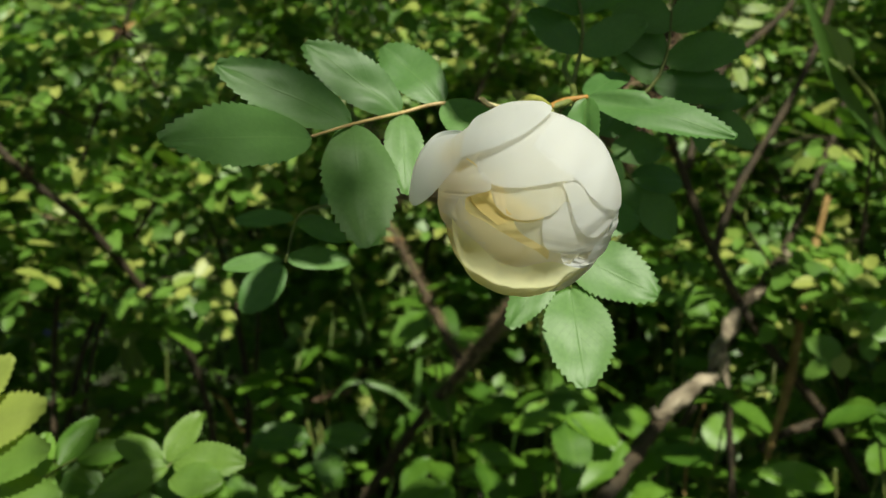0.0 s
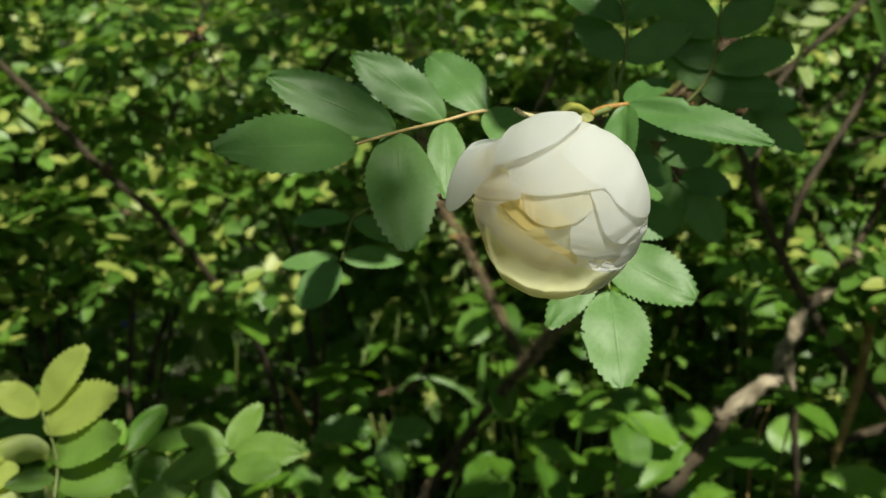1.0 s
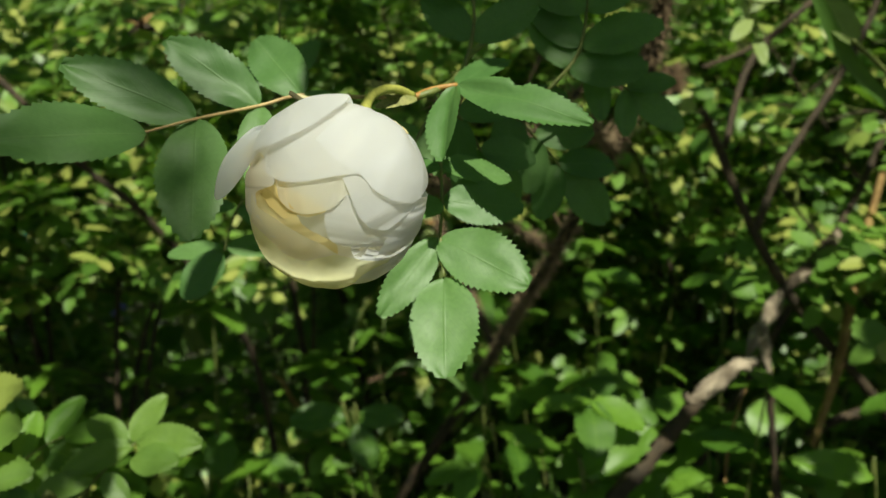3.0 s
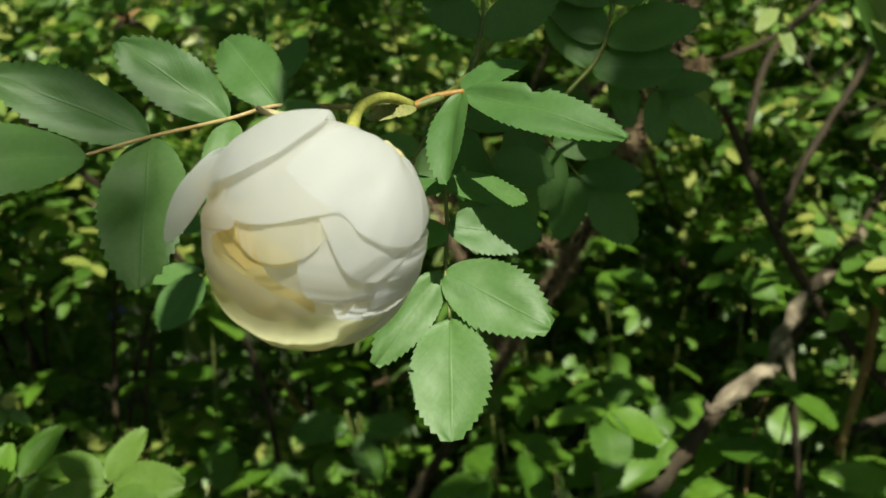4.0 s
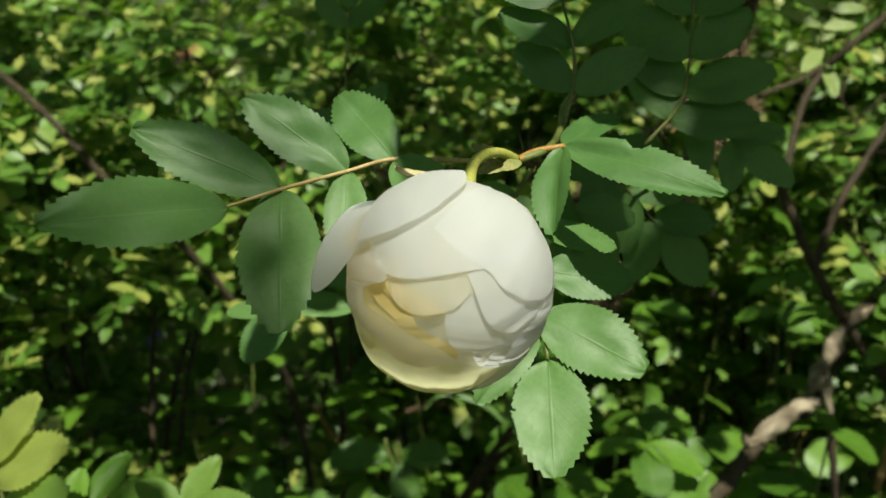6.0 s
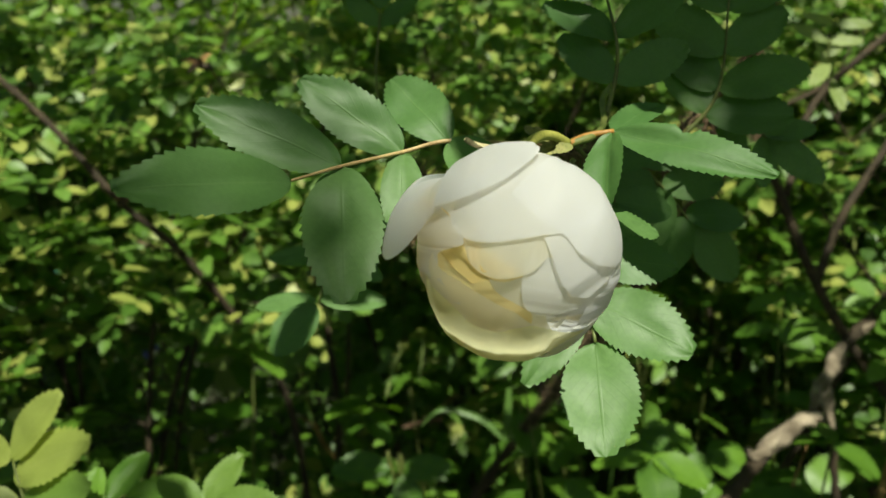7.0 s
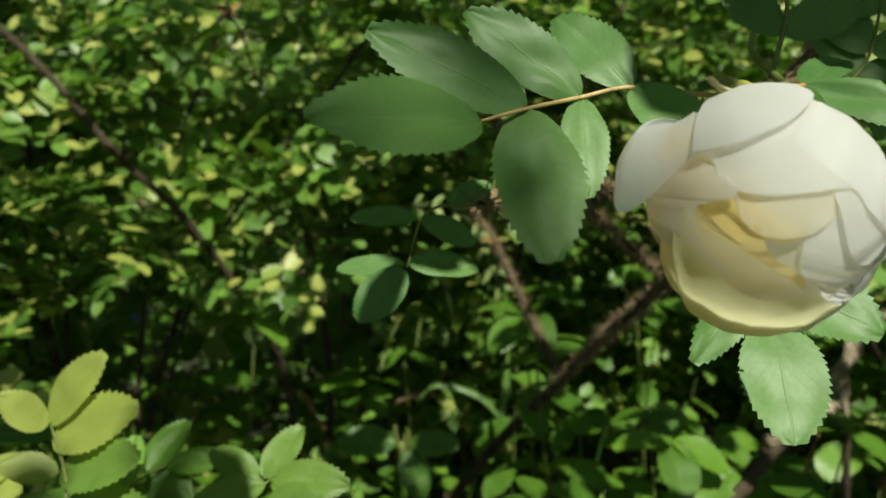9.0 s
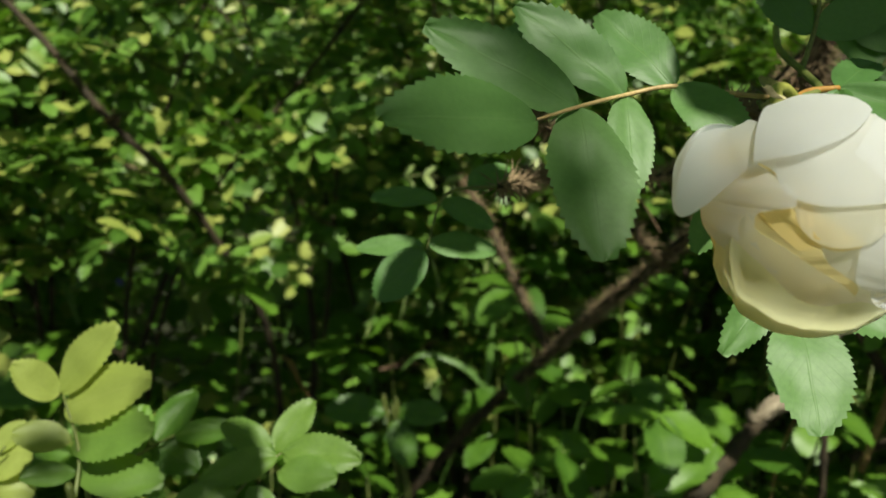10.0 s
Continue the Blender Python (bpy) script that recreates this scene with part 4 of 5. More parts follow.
def fallen_branch():
    at = Vector((0.0813, 0.7295, 0.5030))
    ob = empty("fallen_branch", "old broken branch with pale peeled wood, lying bent under the bush", "branch", "bare stems among the leaves", at)
    for name, mat, pts, radii in (
            # dark brown bark that also carries the lower run's shade in its colour
            ("stem", BARK_DARK, [(0.0673, 0.7066, 0.5026), (0.1197, 0.7741, 0.5321), (0.1579, 0.8208, 0.5502)], [0.0072, 0.0066, 0.0056]),
            ("peeled_wood", BARK_GREY, [(0.1518, 0.8164, 0.5487), (0.1712, 0.8266, 0.5645), (0.1887, 0.8365, 0.5730), (0.2015, 0.8390, 0.5760), (0.2060, 0.8343, 0.5761)], [0.0045, 0.0065, 0.0058, 0.005, 0.002]),
            ("stub", BARK_GREY, [(0.1608, 0.8222, 0.5537), (0.1489, 0.8108, 0.5560), (0.1458, 0.8094, 0.5637)], [0.0045, 0.004, 0.002]),
            ("branch", BARK_GREY, [(0.2003, 0.8497, 0.5776), (0.2160, 0.8767, 0.5915), (0.2306, 0.8975, 0.6031), (0.2379, 0.9068, 0.6141)], [0.0025, 0.006, 0.0065, 0.003]),
            ("branch", BARK_DARK, [(0.2348, 0.9048, 0.6084), (0.2677, 0.9353, 0.6273), (0.2944, 0.9648, 0.6453)], [0.0050, 0.005, 0.0045]),
            ("branch", BARK_GREY, [(0.2547, 0.9208, 0.6188), (0.2809, 0.9489, 0.6321), (0.2987, 0.9660, 0.6476)], [0.0045, 0.0062, 0.003]),
            ("branch", BARK_GREY, [(0.2171, 0.8804, 0.5858), (0.2210, 0.8815, 0.5693), (0.2227, 0.8763, 0.5501)], [0.0045, 0.004, 0.003]),
            ("branch", BARK_DARK, [(0.2227, 0.8763, 0.5501), (0.2272, 0.8711, 0.4923), (0.2316, 0.8627, 0.4234)], [0.003, 0.0032, 0.0035])):
        bm = bmesh.new()
        tube(bm, pts, radii, 14, 16 * (len(pts) - 1), 0.9 if mat is BARK_GREY else 0.6)
        p = part(name, bm, mat, ob)
        p.matrix_parent_inverse = Matrix.Translation(-at)
    return ob


fallen_branch()
bare_stem("dark brown rose stem crossing others, forked low down", "rose_cane", BARK_DARK,
          [([(0.1697, 0.9015, 0.7755), (0.1831, 0.9045, 0.7429), (0.2082, 0.9111, 0.6803), (0.2395, 0.9190, 0.6195), (0.2748, 0.9295, 0.5661), (0.3389, 0.9461, 0.4841), (0.3853, 0.9505, 0.4037)], [0.003, 0.004, 0.0042, 0.0045, 0.005]),
           ([(0.2176, 0.9192, 0.6675), (0.2408, 0.9454, 0.7128), (0.2880, 0.9884, 0.7691), (0.3352, 1.0424, 0.8275), (0.3574, 1.0611, 0.8837)], [0.0038, 0.0035, 0.0032, 0.003]),
           ([(0.1879, 0.9051, 0.7427), (0.2099, 0.9451, 0.8001), (0.2424, 0.9788, 0.8306), (0.2945, 1.0165, 0.8658), (0.3253, 1.0588, 0.8904)], [0.003, 0.0028, 0.0026]),
           ([(0.1745, 0.9524, 0.8054), (0.2148, 0.9613, 0.8181), (0.2527, 0.9821, 0.8375)], [0.0018, 0.0022])], 60, 0.004)
bare_stem("brown rose stem rising behind the old branch", "rose_cane", BARK_DARK,
          [([(0.1474, 0.9419, 0.3716), (0.2632, 1.0080, 0.5528), (0.3210, 1.0395, 0.6379), (0.3606, 1.0658, 0.7129), (0.3911, 1.0910, 0.7883)], [0.0042, 0.004, 0.0036, 0.003]),
           ([(0.2710, 0.9309, 0.4613), (0.3034, 0.9391, 0.4753), (0.3572, 0.9490, 0.4858)], [0.004, 0.005])], 50, 0.004)
bare_stem("yellow dry stalk standing among green stems", "dry_stalk", DRY_GRASS,
          [([(0.2650, 0.8875, 0.4728), (0.2948, 0.9236, 0.5454), (0.3148, 0.9589, 0.6204), (0.3431, 0.9959, 0.6967)], [0.003, 0.0045, 0.0045, 0.003])], category="stalk")
bare_stem("slender green rose shoot rising from the ground to the young leaves", "rose_shoot", TWIG_GREEN,
          [([(-0.20, 0.52, -0.02), (-0.19, 0.47, 0.35), (-0.1781, 0.3978, 0.6940), (-0.1804, 0.3980, 0.7121)], [0.003, 0.0026, 0.0016, 0.001]),
           ([(-0.19, 0.47, 0.40), (-0.1366, 0.3883, 0.7000), (-0.1296, 0.3932, 0.7129)], [0.0018, 0.0014, 0.001]),
           ([(-0.19, 0.47, 0.45), (-0.1907, 0.4276, 0.6923), (-0.1870, 0.4364, 0.7023)], [0.0016, 0.0012, 0.0009]),
           ([(-0.19, 0.47, 0.42), (-0.2350, 0.4144, 0.6822), (-0.2313, 0.4187, 0.6946)], [0.0016, 0.0012, 0.0009])])
bare_stem("short broken brown twig lying in the dark", "twig", BARK_RED,
          [([(-0.2160, 1.2043, 0.3945), (-0.1914, 1.2088, 0.4003), (-0.1654, 1.2032, 0.4067)], [0.0022, 0.0024, 0.002]),
           ([(-0.1916, 1.2098, 0.4037), (-0.1708, 1.2158, 0.4155), (-0.1466, 1.2233, 0.4315)], [0.0014, 0.001])], 60, 0.005, category="twig")


# ---------------------------------------------------------------- herbs and grass under the bushes
def herb_mesh_leaf(seed, size):
    bm = bmesh.new()
    leaflet(bm, (0, 0, 0), (0, size, -size * 0.15), (0, 0.1, 1), size * 0.62, 9, 0.15, 0.2, 0.06, seed, cols=2)
    me = bpy.data.meshes.new("leaf")
    bm.to_mesh(me)
    bm.free()
    me.materials.append(HERB_LEAF)
    for f in me.polygons:
        f.use_smooth = True
    return me


HERB_LEAVES = [herb_mesh_leaf(200 + i, 0.038 + 0.006 * i) for i in range(4)]


def herb(at, height, seed):
    rnd = random.Random(seed)
    ob = empty("herb", "low green woodland herb with toothed leaves", "herb", "herbs under the bushes", at)
    bm = bmesh.new()
    top = Vector((rnd.uniform(-.04, .04), rnd.uniform(-.04, .04), height))
    line = tube(bm, [(0, 0, -0.02), top * 0.5 + Vector((0.01, 0, 0)), top], [0.0014, 0.0009], 5, 8)
    part("stem", bm, TWIG_GREEN, ob)
    for k in range(rnd.randint(8, 11)):
        g = 1.0 if k < 4 else rnd.uniform(0.5, 0.97)
        p = line[int(g * 8)]
        a = rnd.uniform(0, 2) + k * 2.1
        leaf = new("leaf", HERB_LEAVES[rnd.randrange(4)])
        leaf.parent = ob
        leaf.matrix_basis = turn_to(p, (math.cos(a), math.sin(a), rnd.uniform(-.3, .25)), (rnd.uniform(-.3, .3), rnd.uniform(-.5, .1), 1))
    return ob


HERBS = [herb((-0.3 + 0.1 * i, 1.2, 0), 0.42 + 0.04 * i, 300 + i) for i in range(5)]
rnd = random.Random(9)
count = 0
while count < 190:
    y = rnd.uniform(0.72, 1.9)
    p = Vector((rnd.uniform(-0.75, 0.75) * y, y, 0))
    if any((p - Vector((c[0], c[1], 0))).length < r * 0.8 for c, r in HOLLOWS):
        continue
    copy_thing(HERBS[count % 5], pose(p.x, p.y, 0, rnd.uniform(-8, 8), rnd.uniform(-8, 8), rnd.uniform(0, 360)) @ Matrix.Scale(rnd.uniform(0.75, 1.15), 4))
    count += 1


for k in range(34):
    p = Vector((rnd.uniform(0.0, 0.62), rnd.uniform(0.74, 1.15), 0))
    copy_thing(HERBS[k % 5], pose(p.x, p.y, 0, rnd.uniform(-8, 8), rnd.uniform(-8, 8), rnd.uniform(0, 360)) @ Matrix.Scale(rnd.uniform(0.9, 1.15), 4))


def grass_tuft():
    bm = bmesh.new()
    uv = bm.loops.layers.uv.new("leaf")
    rnd = random.Random(21)
    for _ in range(600):
        y = rnd.uniform(0.7, 2.6)
        p = Vector((rnd.uniform(-0.8, 0.8) * y, y, 0))
        h = rnd.uniform(0.2, 0.5)
        d = Vector((rnd.uniform(-1, 1), rnd.uniform(-1, 1), 0)) * h * 0.5
        w = rnd.uniform(0.001, 0.003)
        side = Vector((1, rnd.uniform(-.5, .5), 0)).normalized()
        prev = None
        for i in range(6):
            s = i / 5
            c = p + Vector((0, 0, h * (s - 0.25 * s ** 3))) + d * s ** 2
            pair = [bm.verts.new(c + side * w * (1 - s * 0.92) * q) for q in (-1, 1)]
            if prev:
                f = bm.faces.new((prev[0], prev[1], pair[1], pair[0]))
                for loop, u in zip(f.loops, ((0, s - .2), (1, s - .2), (1, s), (0, s))):
                    loop[uv].uv = u
            prev = pair
    return tagged(part("grass", bm, GRASS), "thin green grass blades between the herbs", "grass", kind="stuff")


grass_tuft()


# ---------------------------------------------------------------- far greenery and the tree crown overhead
OVAL = []
for i in range(3):
    bm = bmesh.new()
    blade(bm, (0, 0, 0), (0, 1, -0.1), (0.1 * i, 0, 1), 0.62 + 0.08 * i, fold=0.15, n=4)
    me = bpy.data.meshes.new("oval_leaf")
    bm.to_mesh(me)
    bm.free()
    OVAL.append(me)


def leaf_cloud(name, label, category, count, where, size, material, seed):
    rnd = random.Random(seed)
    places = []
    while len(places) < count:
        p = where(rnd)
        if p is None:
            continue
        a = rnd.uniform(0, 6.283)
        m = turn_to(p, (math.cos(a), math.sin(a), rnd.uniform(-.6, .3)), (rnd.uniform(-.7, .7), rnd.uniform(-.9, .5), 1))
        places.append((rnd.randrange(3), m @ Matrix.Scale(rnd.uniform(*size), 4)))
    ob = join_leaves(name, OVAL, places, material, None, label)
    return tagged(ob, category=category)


def in_thicket(r):
    p = Vector((r.uniform(-2.6, 2.6), r.uniform(2.4, 4.2), r.uniform(0, 1.9)))
    return p if noise.noise(p * 3.2) > -0.25 else None


def in_woods(r):
    p = Vector((r.uniform(-7, 7), r.uniform(4.5, 8), r.uniform(0, 4.5)))
    return p if noise.noise(p * 1.3) > -0.45 else None


def in_undergrowth(r):
    p = Vector((r.uniform(-2.2, 2.2), r.uniform(0.95, 4.6), 0))
    p.z = r.uniform(0.02, 0.34) * (1.0 if p.y < 2.2 else 1.6)
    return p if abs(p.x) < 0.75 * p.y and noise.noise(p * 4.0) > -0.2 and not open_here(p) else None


leaf_cloud("undergrowth", "low carpet of green leaves on the ground under the bushes", "undergrowth", 11000, in_undergrowth, (0.02, 0.05), HERB_LEAF, 30)
leaf_cloud("thicket", "sunlit green thicket behind the rose bushes", "bushes", 32000, in_thicket, (0.022, 0.05), TREE_LEAF, 31)
leaf_cloud("far_woods", "distant bright green woodland edge", "woods", 32000, in_woods, (0.08, 0.16), TREE_LEAF, 32)


GAPS = [(Vector((0.113, 0.60, 0.875)), 0.022), (Vector((0.055, 0.325, 0.870)), 0.020), (Vector((0.0375, 0.325, 0.866)), 0.012), (Vector((-0.098, 0.414, 0.730)), 0.018), (Vector((-0.006, 0.310, 0.866)), 0.012), (Vector((0.048, 0.295, 0.842)), 0.054), (Vector((-0.1884, 0.4312, 0.7529)), 0.026)]
SUNNY = [(Vector((-0.60, 1.05, 0.65)), 0.19), (Vector((-0.36, 1.08, 0.62)), 0.11), (Vector((0.113, 0.60, 0.880)), 0.05), (Vector((-0.10, 1.30, 0.87)), 0.14), (Vector((0.31, 0.95, 0.64)), 0.10), (Vector((0.27, 0.86, 0.60)), 0.07), (Vector((0.1825, 0.7401, 0.8657)), 0.10), (Vector((0.1922, 0.6071, 0.8723)), 0.07), (Vector((0.4984, 1.8165, 0.5264)), 0.42), (Vector((0.3041, 1.0421, 0.4693)), 0.10), (Vector((-0.1446, 1.7181, 0.8459)), 0.16), (Vector((-0.6515, 1.3745, 0.7306)), 0.15), (Vector((0.3425, 1.4682, 0.5806)), 0.20), (Vector((-0.4004, 1.2427, 0.5525)), 0.05), (Vector((-0.2305, 1.2262, 0.4371)), 0.07), (Vector((-0.0298, 1.0798, 0.5729)), 0.08), (Vector((0.2134, 2.4209, 0.7432)), 0.25), (Vector((0.3669, 1.1929, 0.5654)), 0.12), (Vector((0.0250, 0.9015, 0.4626)), 0.08), (Vector((0.1836, 0.9760, 0.4445)), 0.07)]


SUNNY += [(Vector(c), 0.05) for c in SEEN_LEAVES]


def blocks(p, size):
    """Whether a leaf there would take the sun from the flower or from the young leaves."""
    for c, r in GAPS:
        off = p - c
        if (off - SUN * off.dot(SUN)).length < r + size:
            return True
    return False


def in_crown(r):
    p = Vector((r.uniform(-1.2, 1.8), r.uniform(-1.6, 2.0), r.uniform(2.2, 3.0)))
    q = p - SUN * ((p.z - 0.7) / SUN.z)
    return p if noise.noise(q * 2.6) + 0.8 * noise.noise(q * 10) > -0.09 + max(0.0, q.y - 1.2) * 0.3 and not blocks(p, 0.07) and not any((p - c - SUN * (p - c).dot(SUN)).length < r for c, r in SUNNY) else None


def in_fleck_layer(r):
    """Just above the leaves and out of view: added for small broken shade with crisp flecks of sun."""
    p = Vector((r.uniform(-1.3, 1.4), r.uniform(-0.5, 2.3), 0))
    p.z = 0.99 + 0.09 * max(0.0, p.y) + r.uniform(0, 0.14)
    q = p - SUN * ((p.z - 0.7) / SUN.z)
    off = p - Vector((-0.030, 0.288, 0.874))
    if q.y > 1.05 and r.random() < 0.45 or (off - SUN * off.dot(SUN)).length < 0.045:
        return None
    if noise.noise(q * 5.0) + 0.7 * noise.noise(q * 14) < -0.28 or blocks(p, 0.02):
        return None
    return None if any((p - c - SUN * (p - c).dot(SUN)).length < 0.6 * r2 and r.random() < 0.75 for c, r2 in SUNNY) else p


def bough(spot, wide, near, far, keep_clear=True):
    """Unseen small leaves, added on the sun's side of a place to shade it."""
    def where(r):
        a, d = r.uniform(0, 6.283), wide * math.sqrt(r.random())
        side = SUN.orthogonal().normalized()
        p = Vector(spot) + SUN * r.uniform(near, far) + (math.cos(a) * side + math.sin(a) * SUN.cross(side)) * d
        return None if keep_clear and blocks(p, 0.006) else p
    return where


# unseen leaf clusters, added overhead wherever shade has to fall
leaf_cloud("tree_bough", "unseen leaves added overhead to shade the long rose leaf", "bough", 26, bough((-0.038, 0.285, 0.872), 0.055, 2.0, 3.0), (0.020, 0.032), TREE_LEAF, 34)
leaf_cloud("tree_bough", "unseen sparse leaves added overhead to dapple the upper leaflets", "bough", 4, bough((-0.026, 0.316, 0.884), 0.015, 1.6, 2.2), (0.014, 0.020), TREE_LEAF, 39)
leaf_cloud("tree_bough", "unseen leaves added overhead to shade the upper rose leaves", "bough", 50, bough((0.090, 0.408, 0.885), 0.105, 1.2, 1.6), (0.03, 0.045), TREE_LEAF, 35)
leaf_cloud("tree_bough", "unseen leaves added overhead to shade those beyond the sunny one", "bough", 80, bough((0.0987, 0.4280, 0.8504), 0.05, 1.3, 1.6), (0.03, 0.045), TREE_LEAF, 37)
leaf_cloud("tree_bough", "unseen leaves added overhead to shade the young leaves", "bough", 17, bough((-0.1558, 0.4068, 0.7314), 0.060, 1.2, 1.7), (0.025, 0.04), TREE_LEAF, 38)
leaf_cloud("tree_bough", "two unseen leaves added high up to mottle light on the flower", "bough", 2, bough((0.012, 0.268, 0.869), 0.005, 2.2, 3.2, False), (0.014, 0.020), TREE_LEAF, 36)
leaf_cloud("tree_bough", "unseen leaves added overhead to shade the herbs by the hollow", "bough", 45, bough((0.14, 0.84, 0.46), 0.19, 0.95, 1.25), (0.04, 0.06), TREE_LEAF, 43)
leaf_cloud("tree_crown", "broken crown of green leaves overhead that dapples the sunlight", "tree crown", 1500, in_crown, (0.05, 0.085), TREE_LEAF, 33)
# loose leaf layer added above the view to break up the sunlight
leaf_cloud("overhanging_sprays", "unseen layer of small leaves added overhead for flecks of sun", "rose sprays", 5400, in_fleck_layer, (0.026, 0.048), BUSH_LEAF, 42)


# ---------------------------------------------------------------- single things that stand out among the leaves
def single_leaf(label, base, tip, ratio, face, material, seed, teeth=12, foot=None):
    """One large leaf on its own stalk."""
    at = Vector(base)
    ob = empty("leaf_on_stalk", label, "leaf", "large single leaves", at)
    bm = bmesh.new()
    size = (Vector(tip) - at).length
    leaflet(bm, base, tip, face, size * ratio, teeth, 0.15, 0.18, 0.06, seed, cols=4)
    p = part("blade", bm, material, ob)
    p.matrix_parent_inverse = Matrix.Translation(-at)
    bm = bmesh.new()
    foot = Vector(foot or (at.x + 0.03, at.y + 0.04, -0.01))
    tube(bm, [foot, foot.lerp(at, 0.6) + Vector((0.01, 0, 0)), at, at.lerp(Vector(tip), 0.04)], [0.0018, 0.0014, 0.0010], 6, 18)
    p = part("leaf_stalk", bm, TWIG_GREEN, ob)
    p.matrix_parent_inverse = Matrix.Translation(-at)
    return ob


single_leaf("rounded bright green herb leaf in a spot of sun", (-0.3161, 1.3006, 0.4018), (-0.2574, 1.2920, 0.4210), 0.72, (0, -0.6, 0.8), HERB_LEAF, 81.0)
single_leaf("long pale yellow-green dock leaf standing upright", (-0.4654, 1.2555, 0.4117), (-0.4777, 1.2821, 0.5375), 0.40, (0.1, -0.9, 0.4), PALE_LEAF, 82.0, 9)
single_leaf("broad pale herb leaf beside the thorny stem", (-0.3733, 1.2843, 0.4381), (-0.4035, 1.2914, 0.5065), 0.7, (0.1, -0.8, 0.5), HERB_LEAF, 83.0)
single_leaf("broad smooth green leaf catching the sun near the ground", (0.0624, 0.7345, 0.5297), (0.1166, 0.7704, 0.5577), 0.50, (-0.2, -0.7, 0.7), HERB_LEAF, 84.0, 5)
single_leaf("pale toothed herb leaf low beside the fallen branch", (0.2789, 0.7596, 0.5186), (0.2212, 0.7569, 0.5359), 0.42, (-0.2, -0.5, 0.85), HERB_LEAF, 85.0, 14)
single_leaf("toothed herb leaf spotted with sun", (-0.1359, 0.8427, 0.5239), (-0.0944, 0.8387, 0.5303), 0.62, (0, -0.6, 0.8), HERB_LEAF, 86.0, 9)
single_leaf("toothed herb leaf hanging half in shade", (-0.1381, 0.8410, 0.5193), (-0.1221, 0.8220, 0.4856), 0.62, (0.1, -0.7, 0.7), HERB_LEAF, 87.0, 9)
single_leaf("toothed herb leaf in deep shade", (-0.1455, 0.8423, 0.5261), (-0.1981, 0.8370, 0.5278), 0.6, (0, -0.5, 0.85), HERB_LEAF, 88.0, 9)
single_leaf("pale upright leaf tip at the edge of the thicket", (0.2100, 0.6138, 0.8507), (0.1940, 0.6189, 0.8760), 0.55, (0, -0.7, 0.6), PALE_LEAF, 91.0, 10, foot=(0.2659, 0.7058, 0.7796))

spray("pale fern-like leaf lit by the sun", [(0.2627, 0.9812, 0.8296), (0.2006, 0.7964, 0.8340), (0.1780, 0.7386, 0.8623), (0.1847, 0.7474, 0.8906)], 4, 0.024, 0.38, PALE_LEAF, (0.1, -0.75, 0.6), "pale leaves among the stems", 72, spread=78, first=0.5, teeth=8)
spray("pale deeply cut leaf in a spot of sun", [(-0.0930, 0.9986, 0.6744), (-0.0768, 0.9886, 0.6358), (-0.0557, 0.9792, 0.5972)], 5, 0.016, 0.42, PALE_LEAF, (0.1, -0.75, 0.6), "pale leaves among the stems", 73, spread=50, first=0.05, teeth=6)
spray("pale cut leaf lying along the dark stem", [(-0.1643, 1.0165, 0.6899), (-0.1259, 1.0209, 0.6903), (-0.0892, 1.0178, 0.6669)], 4, 0.018, 0.35, PALE_LEAF, (0.1, -0.6, 0.8), "pale leaves among the stems", 74, spread=50, first=0.1, teeth=6)


def grass_blade(label, points, width, material, name="grass_blade"):
    at = Vector(points[0])
    line = bez(points, 16)
    bm = bmesh.new()
    uv = bm.loops.layers.uv.new("leaf")
    prev = None
    for i, c in enumerate(line):
        s = i / 16
        way = (line[min(i + 1, 16)] - line[max(i - 1, 0)]).normalized()
        side = way.cross((EYE - c).normalized() + Vector((0.3, 0, 0.2))).normalized()
        up = side.cross(way)
        w = width / 2 * min(1, 0.5 + 2 * s) * (1 - s ** 3 * 0.95)
        row = [bm.verts.new(c - side * w), bm.verts.new(c - up * w * 0.4), bm.verts.new(c + side * w)]
        if prev:
            for k in range(2):
                f = bm.faces.new((prev[k], prev[k + 1], row[k + 1], row[k]))
                for loop, u in zip(f.loops, ((k / 2, s), (k / 2 + .5, s), (k / 2 + .5, s), (k / 2, s))):
                    loop[uv].uv = u
        prev = row
    ob = part(name, bm, material)
    return tagged(ob, label, "grass", "grass blades")


grass_blade("broad bright green grass blade arching down at the edge", [(0.2572, 0.6678, 0.7974), (0.2098, 0.6215, 0.8409), (0.1907, 0.6061, 0.8696), (0.1765, 0.6020, 0.8986)], 0.009, GRASS)
grass_blade("dry whitish curled grass blade", [(-0.3008, 1.1756, 0.3660), (-0.3117, 1.1704, 0.3871), (-0.3220, 1.1672, 0.4147), (-0.3383, 1.1591, 0.4285)], 0.006, DRY_GRASS)
grass_blade("thin pale grass blade leaning over the dark", [(-0.2280, 1.1778, 0.4495), (-0.2192, 1.1889, 0.4827), (-0.2018, 1.1905, 0.5159)], 0.004, PALE_LEAF)
grass_blade("thin pale grass blade in front of the dark", [(-0.1875, 1.1864, 0.4632), (-0.1833, 1.1960, 0.4930), (-0.1799, 1.2055, 0.5227)], 0.003, PALE_LEAF)
grass_blade("thin pale grass blade beside the thorny stem", [(-0.1334, 1.1684, 0.4879), (-0.1421, 1.1812, 0.5328), (-0.1572, 1.1913, 0.5713)], 0.003, PALE_LEAF)
grass_blade("arching green grass blade by the dark hollow", [(-0.0783, 1.1308, 0.4136), (-0.1057, 1.1354, 0.4386), (-0.1522, 1.1340, 0.4507), (-0.1776, 1.1253, 0.4315)], 0.008, GRASS)
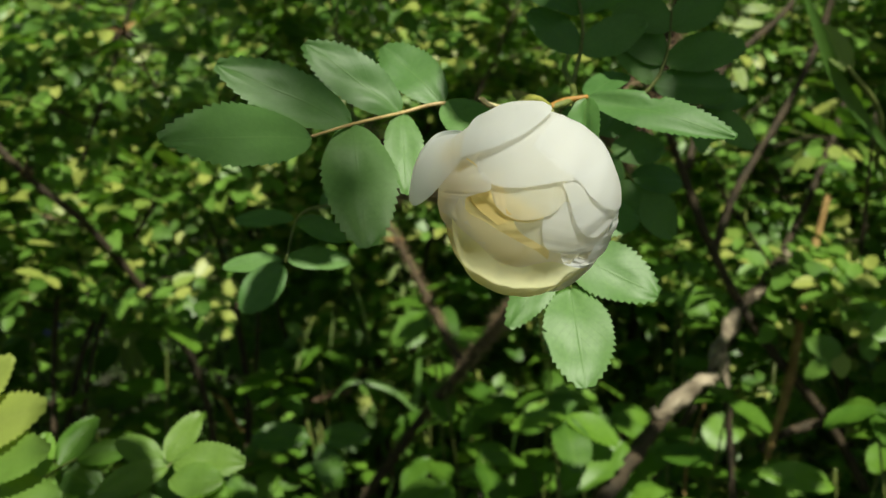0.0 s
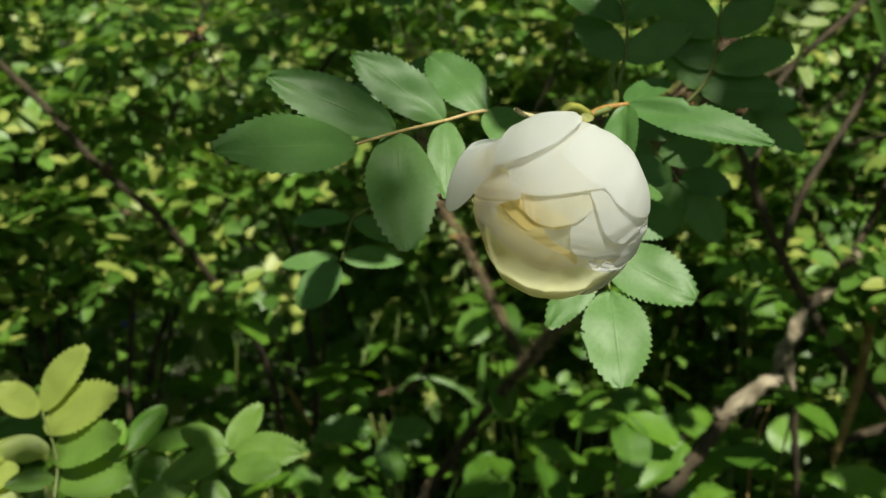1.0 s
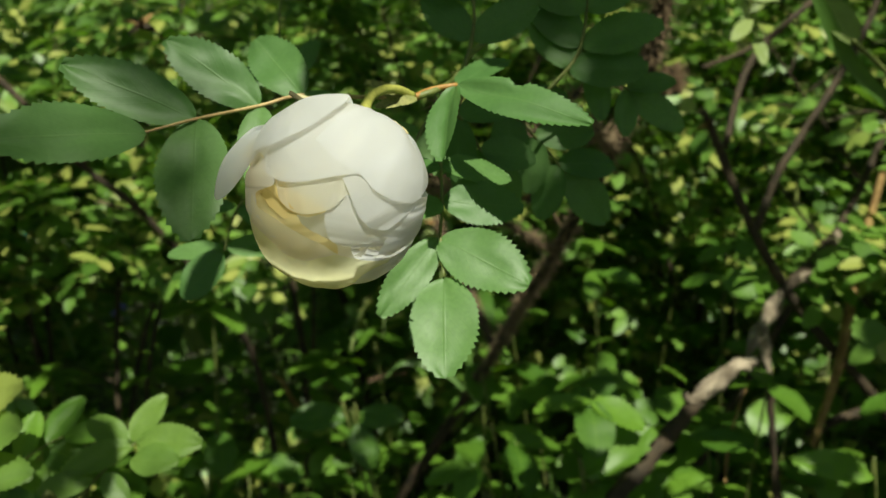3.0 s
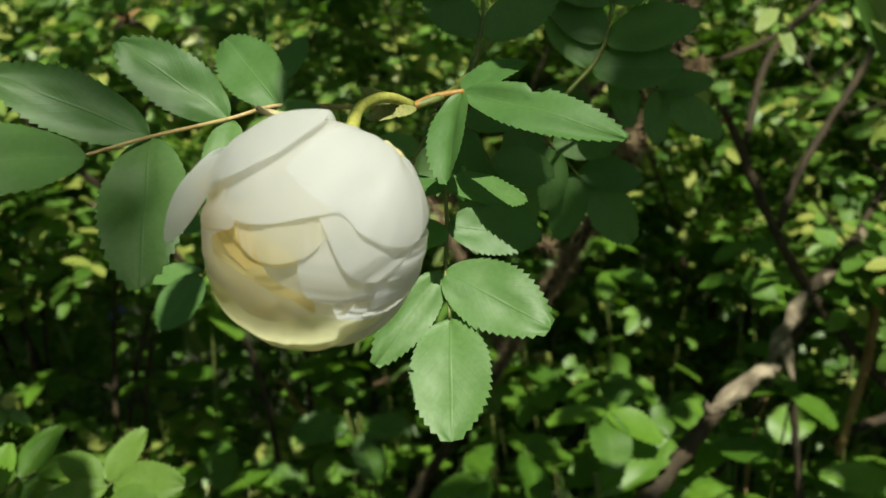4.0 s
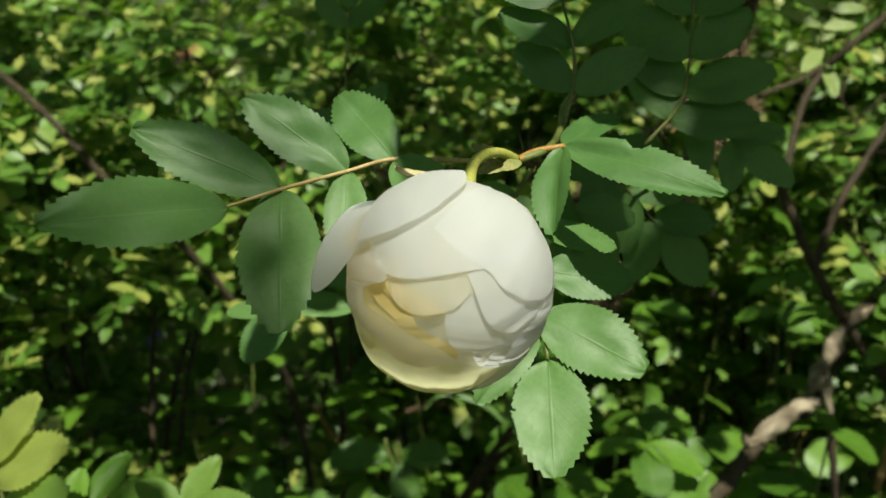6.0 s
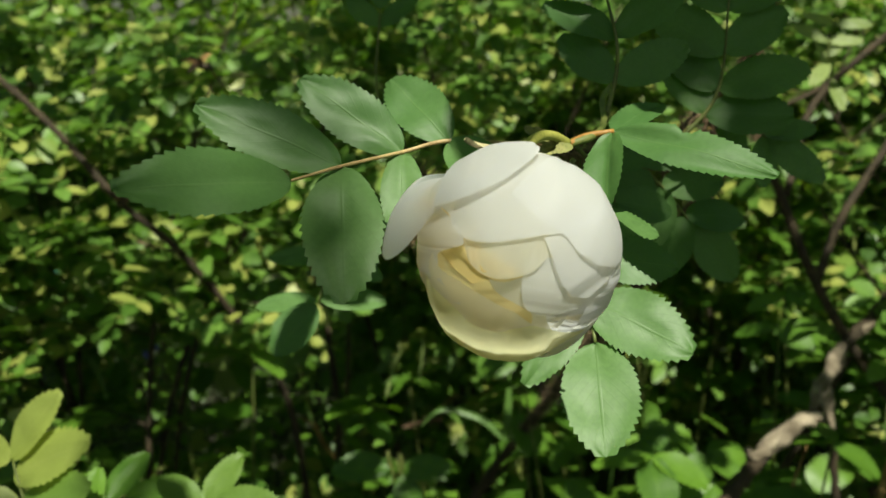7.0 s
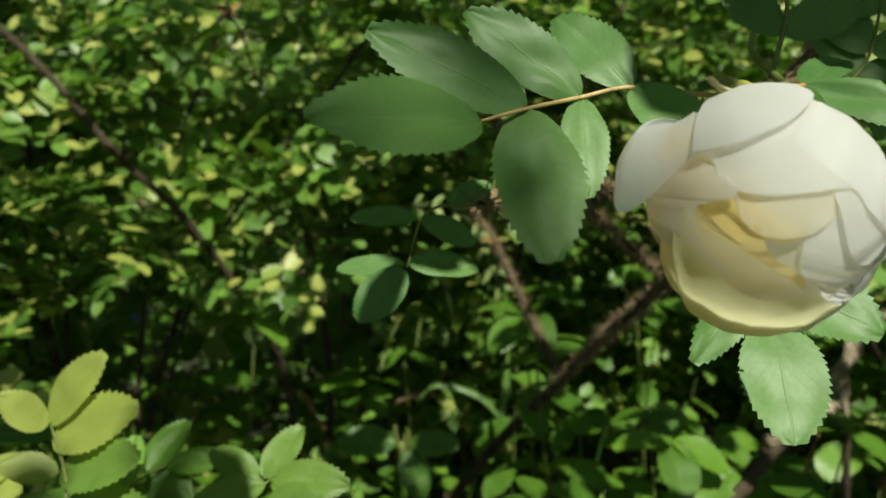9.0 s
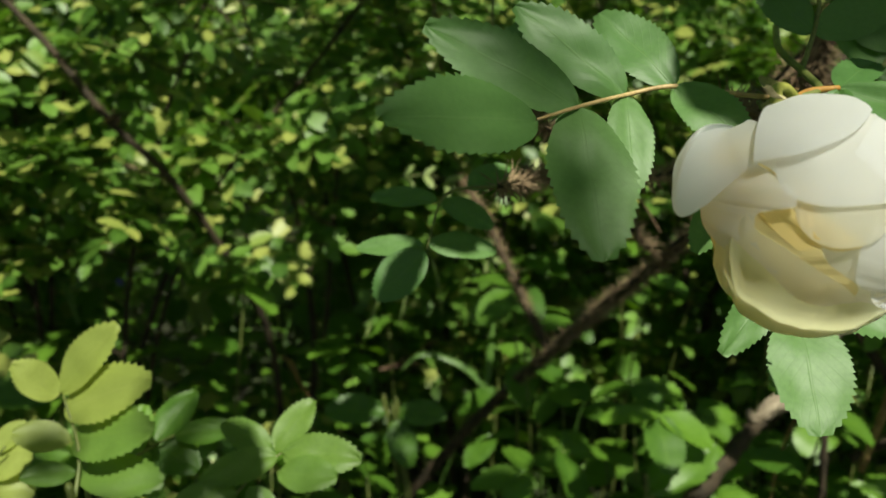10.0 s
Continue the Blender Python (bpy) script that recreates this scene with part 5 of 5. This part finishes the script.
grass_blade("upright green grass blade by the thorny stem", [(-0.0783, 1.1308, 0.4136), (-0.0735, 1.1430, 0.4516), (-0.0714, 1.1558, 0.4927)], 0.010, GRASS)
grass_blade("arching green grass blade beyond the young leaves", [(-0.5538, 1.0977, 0.4781), (-0.5687, 1.1076, 0.5158), (-0.5962, 1.1132, 0.5440), (-0.6360, 1.1115, 0.5531)], 0.007, GRASS)
grass_blade("dry pale straw leaning by the fallen branch", [(0.1864, 0.8644, 0.4501), (0.1920, 0.8761, 0.4891), (0.2104, 0.8921, 0.5374)], 0.003, DRY_GRASS)


def plain(name, color, rough=0.5):
    m, t, n, l, p, out = nodes_of(name)
    tex = n.new("ShaderNodeTexCoord")
    l.new(mix_color(t, noise_node(t, 400.0, 3.0, tex.outputs["Object"]), color, tuple(v * 0.6 for v in color)), p.inputs["Base Color"])
    p.inputs["Roughness"].default_value = rough
    return m


TEAL = plain("teal_plastic", (0.02, 0.32, 0.34), 0.35)
BLUE = plain("blue_petal", (0.20, 0.22, 0.62), 0.6)


def scrap(at, size, seed):
    """A crumpled scrap of thin plastic."""
    bm = bmesh.new()
    bmesh.ops.create_grid(bm, x_segments=8, y_segments=8, size=size)
    for v in bm.verts:
        v.co += Vector((noise.noise(v.co * 60 + Vector((seed, 0, 0))), noise.noise(v.co * 60 + Vector((0, seed, 0))), 2 * noise.noise(v.co * 50 + Vector((0, 0, seed))))) * size * 0.4
    bmesh.ops.solidify(bm, geom=bm.faces[:], thickness=0.0006)
    ob = part("plastic_scrap", bm, TEAL)
    ob.matrix_world = pose(*at, 70, 20, 10)
    return tagged(ob, "small crumpled teal plastic scrap caught in the bush", "plastic scrap", "teal scraps")


scrap((-0.7354, 1.3460, 0.5329), 0.011, 3.0)
scrap((-0.8114, 1.3883, 0.7216), 0.012, 5.0)
scrap((-0.7626, 1.3523, 0.5685), 0.009, 7.0)


def small_blossom(at, seed):
    ob = empty("small_blossom", "tiny blue wild flower in the shade of the bush", "flower", "tiny blue flowers", at)
    for k in range(5):
        a = 1.257 * k + seed
        bm = bmesh.new()
        d = Vector((math.cos(a), -0.3, math.sin(a)))
        blade(bm, (0, 0, 0), d * 0.006, (0, -1, 0.2), 0.005, n=4)
        part("petal", bm, BLUE, ob)
    bm = bmesh.new()
    tube(bm, [(0, 0.002, 0), (0.01, 0.03, -0.15), (0.02, 0.03, -at[2])], [0.0006, 0.0008, 0.001], 5, 10)
    part("stem", bm, TWIG_GREEN, ob)


small_blossom((-0.5293, 1.1631, 0.5111), 0.3)
small_blossom((-0.5224, 1.1759, 0.5159), 0.9)


def withered_flower(at, size, seed, foot):
    """A dried flower head: a small hip with curled brown sepals."""
    rnd = random.Random(seed)
    at = Vector(at)
    ob = empty("withered_flower", "withered brown flower head on a thin twig", "flower", "withered flower heads", at)
    bm = bmesh.new()
    tube(bm, [Vector(foot) - at, (Vector(foot) - at) * 0.4 + Vector((0, 0, 0.01)), (0, 0, 0), (0, 0, size * 0.25)], [0.0008, 0.0008, size * 0.12, size * 0.05], 8, 16)
    part("hip", bm, BARK_RED, ob)
    for k in range(8):
        a = k * 0.785 + rnd.uniform(-.3, .3)
        d = Vector((math.cos(a), math.sin(a), rnd.uniform(-.2, 1.1))).normalized() * size * rnd.uniform(0.6, 1.1)
        bm = bmesh.new()
        blade(bm, (0, 0, 0), d, (rnd.uniform(-1, 1), rnd.uniform(-1, 1), 1), size * 0.35, fold=0.6, droop=0.5, n=5)
        part("sepal", bm, DRY_GRASS if k % 3 else BARK_DARK, ob)
    return ob


withered_flower((-0.219, 0.708, 0.88), 0.013, 4, (-0.2572, 0.8697, 0.8281))
withered_flower((-0.4179, 0.9541, 0.7498), 0.010, 5, (-0.4239, 0.9594, 0.7419))
withered_flower((0.0313, 0.7367, 0.7448), 0.010, 6, (0.0544, 0.7168, 0.7308))
withered_flower((0.0835, 0.5571, 0.8428), 0.007, 7, (0.0911, 0.5661, 0.8334))
withered_flower((0.1729, 0.8984, 0.7629), 0.012, 8, (0.1783, 0.9060, 0.7501))
withered_flower((-0.0762, 0.9958, 0.6591), 0.014, 9, (-0.0669, 0.9825, 0.6465))
